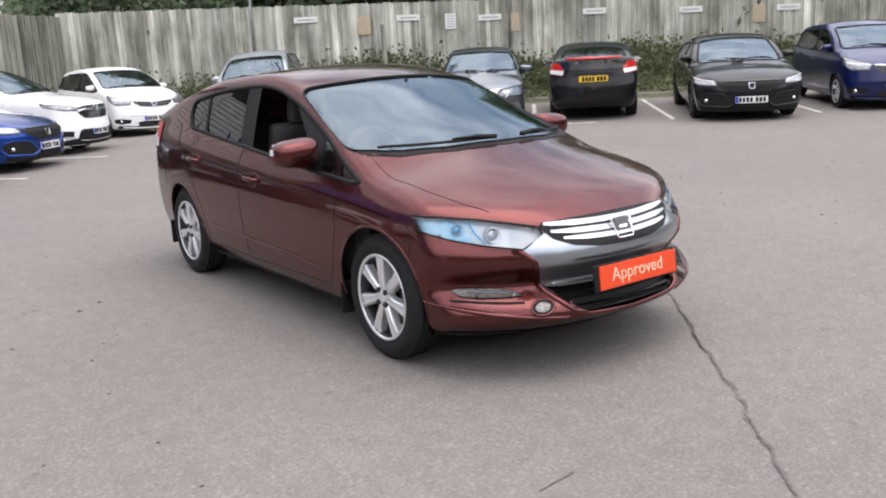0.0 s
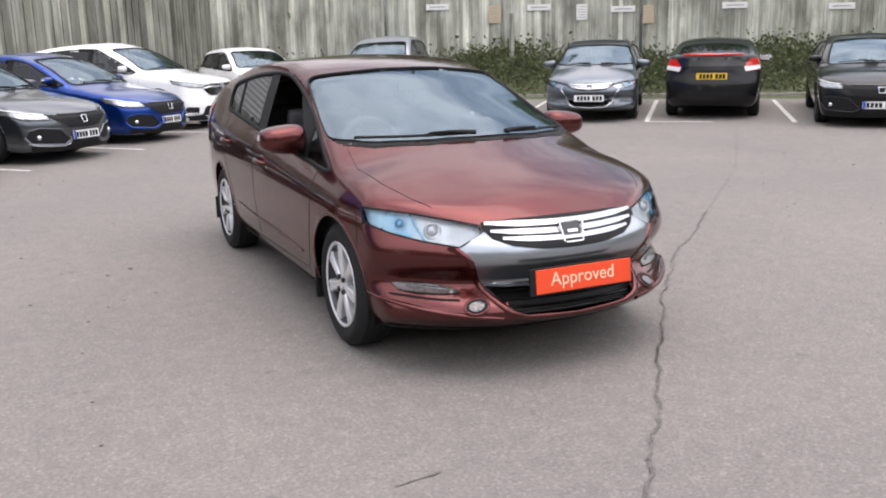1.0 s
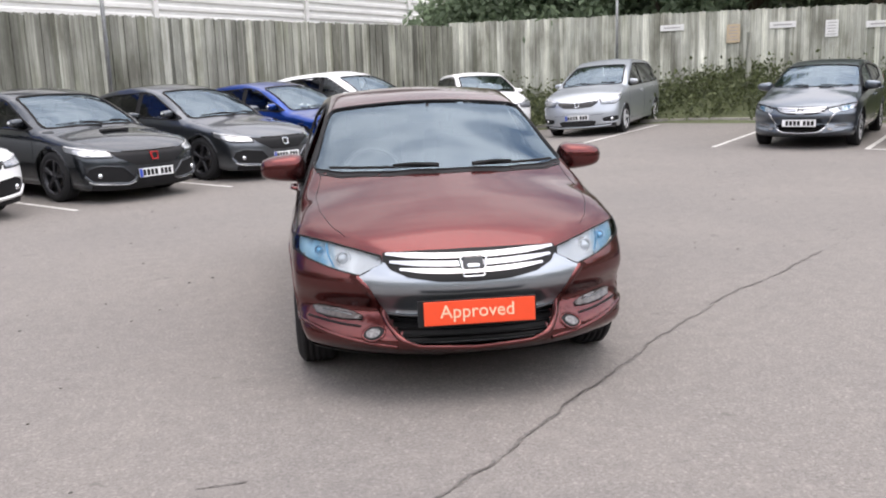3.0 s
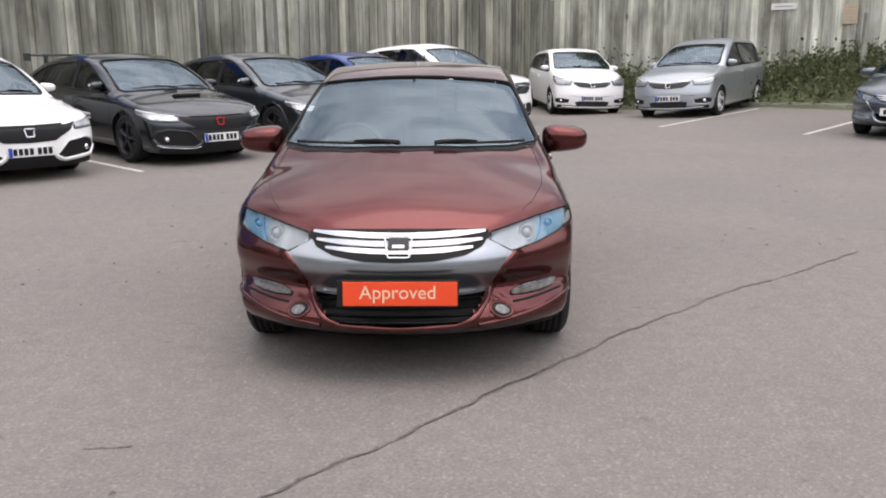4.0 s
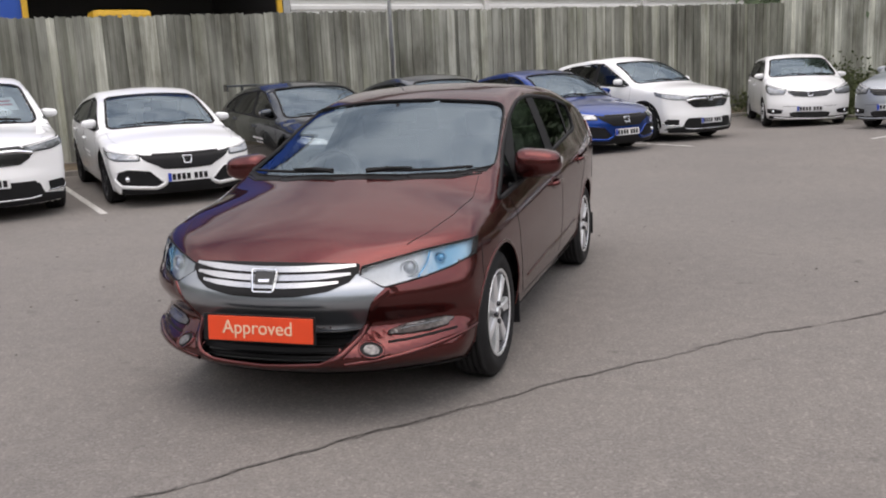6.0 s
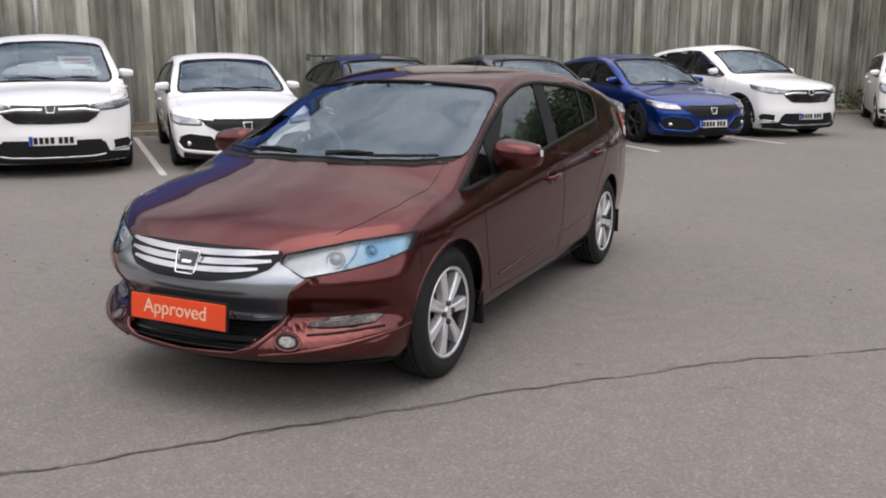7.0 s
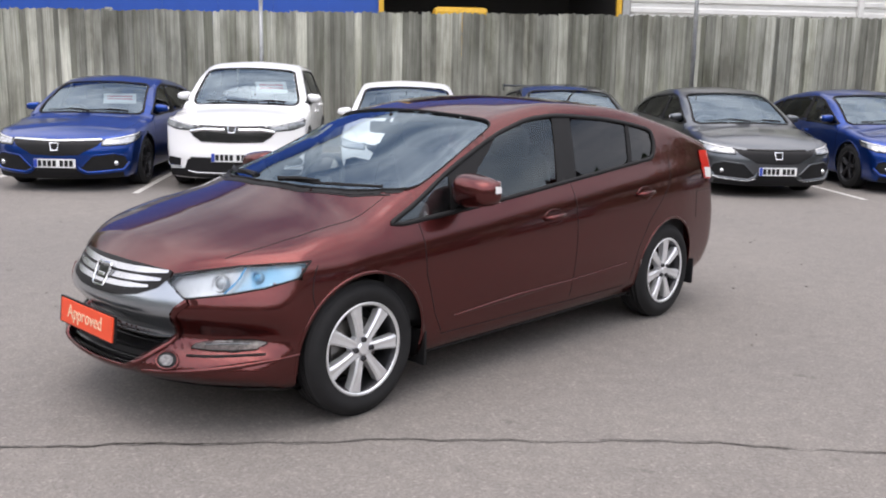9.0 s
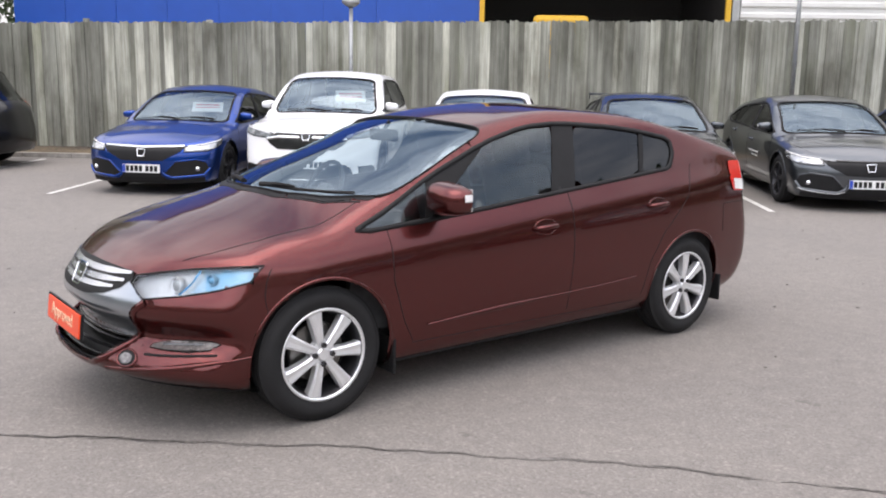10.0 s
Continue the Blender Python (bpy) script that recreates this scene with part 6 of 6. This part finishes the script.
p = bank_at(8.75, 0.9)
st.location = (p.x, p.y, p.z - 0.05)


# ---- building behind the long fence ----
def shed():
    """Large clad shed: blue end, open dark bay with yellow edges, pale ribbed length."""
    root = tagged(new("warehouse"), label="large blue and pale ribbed warehouse with a dark open bay", category="building")
    root.matrix_basis = LOT.copy()
    D, H = 20.0, 9.6

    def slab(name, a0, a1, z0, z1, material, d=D, thick=0.3, label=""):
        bm = bmesh.new()
        box(bm, (a0 + a1) / 2, d + thick / 2, (z0 + z1) / 2, a1 - a0, thick, z1 - z0)
        return part(name, bm, material, root, label)

    blue = slab("blue_wall", -13.7, -0.25, -0.3, H, M_CLADBLUE, label="bright blue cladding")
    for a in np.arange(-12.2, -0.5, 1.5):
        bm = bmesh.new()
        box(bm, a, D - 0.008, H / 2, 0.03, 0.02, H)
        part("cladding_joint", bm, M_CLADBLUE, blue)
    slab("bay_lintel", -0.25, 6.55, 6.2, H, M_CLADBLUE)
    # bay interior coloured near black in place of its own shade
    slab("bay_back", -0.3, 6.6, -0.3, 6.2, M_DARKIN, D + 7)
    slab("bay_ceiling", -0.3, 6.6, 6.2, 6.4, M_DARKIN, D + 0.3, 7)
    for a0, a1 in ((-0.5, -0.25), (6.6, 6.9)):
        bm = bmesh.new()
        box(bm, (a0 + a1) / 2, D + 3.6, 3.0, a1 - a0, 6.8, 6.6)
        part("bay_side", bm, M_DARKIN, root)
    for a in (-0.22, 6.5):
        bm = bmesh.new()
        box(bm, a, D - 0.06, 3.0, 0.14, 0.12, 6.6)
        part("bay_edge", bm, M_YELLOW, root, "yellow bay edging")
    slab("bay_edge", 6.62, 6.82, -0.3, 6.4, M_GALV, D - 0.05, 0.1)
    # pale wall with horizontal ribs
    slab("pale_wall", 6.85, 29.6, -0.3, 8.6, M_CLAD)
    z = 2.4
    while z < 8.5:
        bm = bmesh.new()
        v = [bm.verts.new(c) for c in ((6.85, D, z), (29.6, D, z), (29.6, D - 0.07, z + 0.05), (6.85, D - 0.07, z + 0.05), (29.6, D - 0.07, z + 0.15), (6.85, D - 0.07, z + 0.15), (29.6, D, z + 0.20), (6.85, D, z + 0.20))]
        bm.faces.new((v[0], v[3], v[2], v[1]))
        bm.faces.new((v[3], v[5], v[4], v[2]))
        bm.faces.new((v[5], v[7], v[6], v[4]))
        part("cladding_rib", bm, M_CLAD, root)
        z += 0.30
    for a in (13.6, 20.5, 27.0):
        bm = bmesh.new()
        box(bm, a, D - 0.10, 4.2, 0.16, 0.12, 8.8)
        part("down_post", bm, M_CLAD, root)
    bm = bmesh.new()
    box(bm, 8, D + 8, H + 0.15, 44, 17, 0.3)
    part("roof", bm, M_GALV, root)
    return root


shed()
# yellow hood of a machine in the bay
bm = bmesh.new()
box(bm, 0, 0, 2.3, 1.45, 0.9, 2.1, bevel=0.12)
hood = tagged(new("site_machine"), label="yellow machine cabin standing before the dark bay", category="machine")
hood.matrix_basis = LOT @ pose(1.9, 19.2, 0.2)
part("cabin", bm, M_YELLOW, hood, smooth=False)
bm = bmesh.new()
box(bm, 0, 0, 0.75, 1.7, 1.6, 1.5, bevel=0.05)
part("base", bm, M_DARKIN, hood)


# ---- trees ----
def tree(name, height, spread, seed, leaves, label):
    rnd = random.Random(seed)
    root = tagged(new(name), label=label, category="tree", group="trees round the lot")
    bm = bmesh.new()
    h0 = height * 0.32
    tube(bm, [(0, 0, -0.2), (0.05, 0.02, h0 * 0.5), (0.0, 0.1, h0), (0.1, 0.0, height * 0.75)], [0.26, 0.2, 0.17, 0.05], 10)
    part("trunk", bm, M_BARK, root, smooth=True)
    tips = []
    for k in range(11):
        a = rnd.uniform(0, 2 * math.pi)
        z0 = rnd.uniform(h0 * 0.7, height * 0.65)
        r = spread * rnd.uniform(0.45, 0.95)
        tip = Vector((r * math.cos(a), r * math.sin(a), z0 + rnd.uniform(0.1, 0.35) * height))
        tip.z = min(tip.z, height * 0.95)
        bm = bmesh.new()
        mid = Vector((tip.x * 0.45, tip.y * 0.45, z0 + (tip.z - z0) * 0.35))
        tube(bm, [(0, 0, z0), mid, tip], [0.09, 0.055, 0.015], 6)
        part("limb", bm, M_BARK, root)
        tips += [tip, mid.lerp(tip, 0.6)]
    tips.append(Vector((0, 0, height * 0.9)))
    places = []
    for t in tips:
        for _ in range(5):
            c = t + Vector((rnd.gauss(0, spread * 0.2), rnd.gauss(0, spread * 0.2), rnd.gauss(0, height * 0.07)))
            rr = rnd.uniform(0.25, 0.7)
            for _ in range(leaves):
                places.append(c + Vector((rnd.gauss(0, rr), rnd.gauss(0, rr), rnd.gauss(0, rr * 0.7))))
    leaf_mass("crown", places, 0.135, M_TREE, "", "", seed, parent=root)
    return root


T1 = tree("tree", 8.5, 3.0, 1, 80, "leafy green tree behind the board fence")
T2 = tree("tree", 7.2, 2.7, 2, 80, "leafy green tree behind the board fence")
p = CORNER + U * 3.2 + BACK * 4.5
T1.matrix_basis = pose(p.x, p.y, 0, 0, 0, 20)
p = CORNER + U * 5.6 + BACK * 3.2
T2.matrix_basis = pose(p.x, p.y, 0, 0, 0, 70)
rng = random.Random(8)
for s, q in ((8.0, 3.8), (11.4, 3.2), (15.0, 4.0), (18.5, 3.4), (22.0, 4.2), (26.0, 3.6), (4.4, 8.5), (-0.6, 5.5), (1.6, 4.2), (7.3, 8.0), (13.2, 8.0), (19.5, 8.4)):
    p = CORNER + U * s + BACK * q
    copy_thing(rng.choice((T1, T2)), pose(p.x, p.y, rng.uniform(-0.6, 0.2), 0, 0, rng.uniform(0, 360)))
for s, q, z in ((0.7, 4.4, -2.6), (2.3, 4.6, -2.4), (4.0, 4.3, -2.6), (-0.9, 5.0, -2.4)):
    p = CORNER + U * s + BACK * q
    copy_thing(T2, pose(p.x, p.y, z, 0, 0, rng.uniform(0, 360)))
for a, b in ((-17.5, 24), (-19, 18), (-24, 14), (-27, 6)):
    p = LOT @ Vector((a, b, 0))
    copy_thing(rng.choice((T1, T2)), pose(p.x, p.y, 0, 0, 0, rng.uniform(0, 360)))
# the lot's open side, behind the camera: trees set close to darken car reflections
for k in range(24):
    t = math.radians(-150 + 172 * k / 23)
    r = 23 + 3.5 * (k % 3)
    copy_thing(rng.choice((T1, T2)), pose(1 + r * math.cos(t), -2 + r * math.sin(t), rng.uniform(-0.8, 0), 0, 0, rng.uniform(0, 360)))
# unseen wall, added so the car flanks mirror something dark
ends = [(1 + 20.5 * math.cos(math.radians(a)), -2 + 20.5 * math.sin(math.radians(a))) for a in (-155, -120, -85, -50, -15, 22)]
for k, ((x0, y0), (x1, y1)) in enumerate(zip(ends, ends[1:])):
    d = Vector((x1 - x0, y1 - y0, 0))
    bm = bmesh.new()
    box(bm, 0, 0, 1.6, d.length + 0.1, 0.2, 3.8, pose((x0 + x1) / 2, (y0 + y1) / 2, 0, 0, 0, math.degrees(math.atan2(d.y, d.x))))
    tagged(part("wall_south", bm, M_WOOD, None, "unseen plain board wall added to darken the cars' reflections"), category="wall", kind="structure")


def grounded(x, y, turn):
    """A car's place on the sloping ground, with all four wheels down."""
    flat_m = pose(x, y, 0, 0, 0, turn)

    def height(u, v):
        c = flat_m @ Vector((u, v, 0))
        return rise(*to_lot(c.x, c.y))

    front, back, left, right = height(0, -1.3), height(0, 1.3), height(0.75, 0), height(-0.75, 0)
    pitch, roll = math.atan2(back - front, 2.6), -math.atan2(left - right, 1.5)
    return Matrix.Translation((0, 0, (front + back + left + right) / 4)) @ flat_m @ Matrix.Rotation(pitch, 4, "X") @ Matrix.Rotation(roll, 4, "Y")


def at_lot(a, b, turn):
    p = lot(a, b)
    return grounded(p.x, p.y, turn)


hero_car()
CW = ("hatch", 0.325, 0.215, 0.225, 5)
parked_car("hatch", "hatchback_car", M_BLUE, CW, M_DARKALLOY, "chrome", "bright blue hatchback parked nose out before the fence", at_lot(-4.3, 8.5, 46))
parked_car("suv", "suv_car", M_WHITE, ("suv", 0.36, 0.225, 0.235, 5), M_DARKALLOY, "suv", "white sport utility car parked nose out before the fence", at_lot(-2.2, 8.6, 48), {"plate_z": 0.45})
parked_car("hatch", "hatchback_car", M_WHITE, CW, M_DARKALLOY, "hatch", "white hatchback with black grille parked nose out", at_lot(0.1, 8.45, 47))
sh, sport_root, ts = parked_car("hatch", "hatchback_car", M_DARKGREY, CW, M_DARKALLOY, "hatch", "dark grey sports hatchback with a tall rear wing", at_lot(2.55, 8.4, 48), badge=M_RED)
parked_car("hatch", "hatchback_car", M_GREY, CW, M_DARKALLOY, "hatch", "grey hatchback parked nose out before the fence", at_lot(5.05, 8.5, 48))
parked_car("hatch", "hatchback_car", M_BLUE, CW, M_DARKALLOY, "hatch", "bright blue hatchback parked between grey and white cars", at_lot(7.55, 8.75, 48))
parked_car("crossover", "crossover_car", M_WHITE, ("cross", 0.34, 0.215, 0.225, 5), M_DARKALLOY, "suv", "white crossover car parked nose out", at_lot(9.95, 9.0, 48), {"lip": False})
parked_car("supermini", "supermini_car", M_WHITE, ("mini", 0.30, 0.185, 0.20, 5), M_ALLOY, "mini", "white supermini parked in the corner by the fence", grounded(3.15, 16.7, 6))
parked_car("older_mini_mpv", "compact_car", M_SILVER, ("mini", 0.30, 0.185, 0.20, 5), M_ALLOY, "mini", "silver compact car parked by the ivy bank", grounded(5.8, 14.2, -34))
parked_car("saloon", "saloon_car", M_BLACKPAINT, ("sal", 0.32, 0.205, 0.215, 5), M_DARKALLOY, "hatch", "black saloon parked nose out by the signed fence", at_lot(12.0, -4.82, -45))
parked_car("supermini", "supermini_car", M_DEEPBLUE, ("mini", 0.30, 0.185, 0.20, 5), M_ALLOY, "mini", "deep blue supermini parked beside a black saloon", at_lot(12.6, -7.4, -42))
parked_car("suv", "suv_car", M_BLACKPAINT, ("suv", 0.36, 0.225, 0.235, 5), M_DARKALLOY, "suv", "black sport utility car parked at the lot's edge", at_lot(-10.0, 9.3, -42))


def rear_wing(root, y, z, half, mat):
    bm = bmesh.new()
    box(bm, 0, y, z, half * 2, 0.22, 0.034, bevel=0.008)
    wing = part("rear_wing", bm, mat, root)
    for s in (1, -1):
        bm = bmesh.new()
        box(bm, s * half * 0.98, y, z - 0.03, 0.018, 0.24, 0.12, bevel=0.006)
        part("end_plate", bm, mat, wing)
        bm = bmesh.new()
        box(bm, s * half * 0.6, y - 0.06, z - 0.13, 0.03, 0.10, 0.24, bevel=0.008)
        part("stay", bm, mat, wing)


rear_wing(sport_root, ts["t"] - 0.18, 1.36, 0.70, M_DARKGREY)
c = sh.on("T", [(0.0, -1.46)])[0]
bm = bmesh.new()
box(bm, 0, 0, 0.006, 0.40, 0.10, 0.036, pose(0, c[1], c[2], -14, 0, 0), bevel=0.012)
part("bonnet_scoop", bm, M_TRIM, sport_root)


def wedge_parked(paint_mat, label, m, rear):
    s = wedge_spec()
    s["mesh"], s["ends"] = (130, 120), 32
    sh, root = common_car("hatchback_car", s, paint_mat, ("seven", 0.305, 0.19, 0.208, 7), M_ALLOY, label, "cars parked along the fences")
    wedge_front(sh, root, paint_mat, paint_mat, M_SATIN, M_REFLECT)
    wedge_rear(sh, root)
    if rear:
        number_plate(root, pose(0, 2.165, 0.76, 0, 0, 180), M_PLATEYELLOW, 7)
        for half in ([(0.0, 1.125), (0.50, 1.115)],):
            v, f = sh.ribbon("B", mirrored(half)[::-1], 0.03, 0.03)
            link_mesh("spoiler_edge", v, f, M_REDLAMP, root, "red lamp strip along the spoiler")
    else:
        number_plate(root, pose(0, -2.14, 0.436, -6, 0, 0), M_PLATEWHITE, 7)
    root.matrix_basis = m
    return root


wedge_parked(M_BLUEGREY, "blue-grey hatchback parked nose out before the ivy bank", at_lot(12.5, -0.05, -40), False)
wedge_parked(M_BLACKPAINT, "black hatchback parked tail out before the ivy bank", at_lot(13.1, -2.3, 135), True)


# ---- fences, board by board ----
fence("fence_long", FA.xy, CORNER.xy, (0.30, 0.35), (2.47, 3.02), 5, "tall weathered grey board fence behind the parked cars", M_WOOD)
fence("fence_signed", CORNER.xy, FB.xy, (0.30, 0.20), (3.12, 2.60), 6, "tall weathered board fence with small signs, colour lightened for its light", M_WOODLIT)
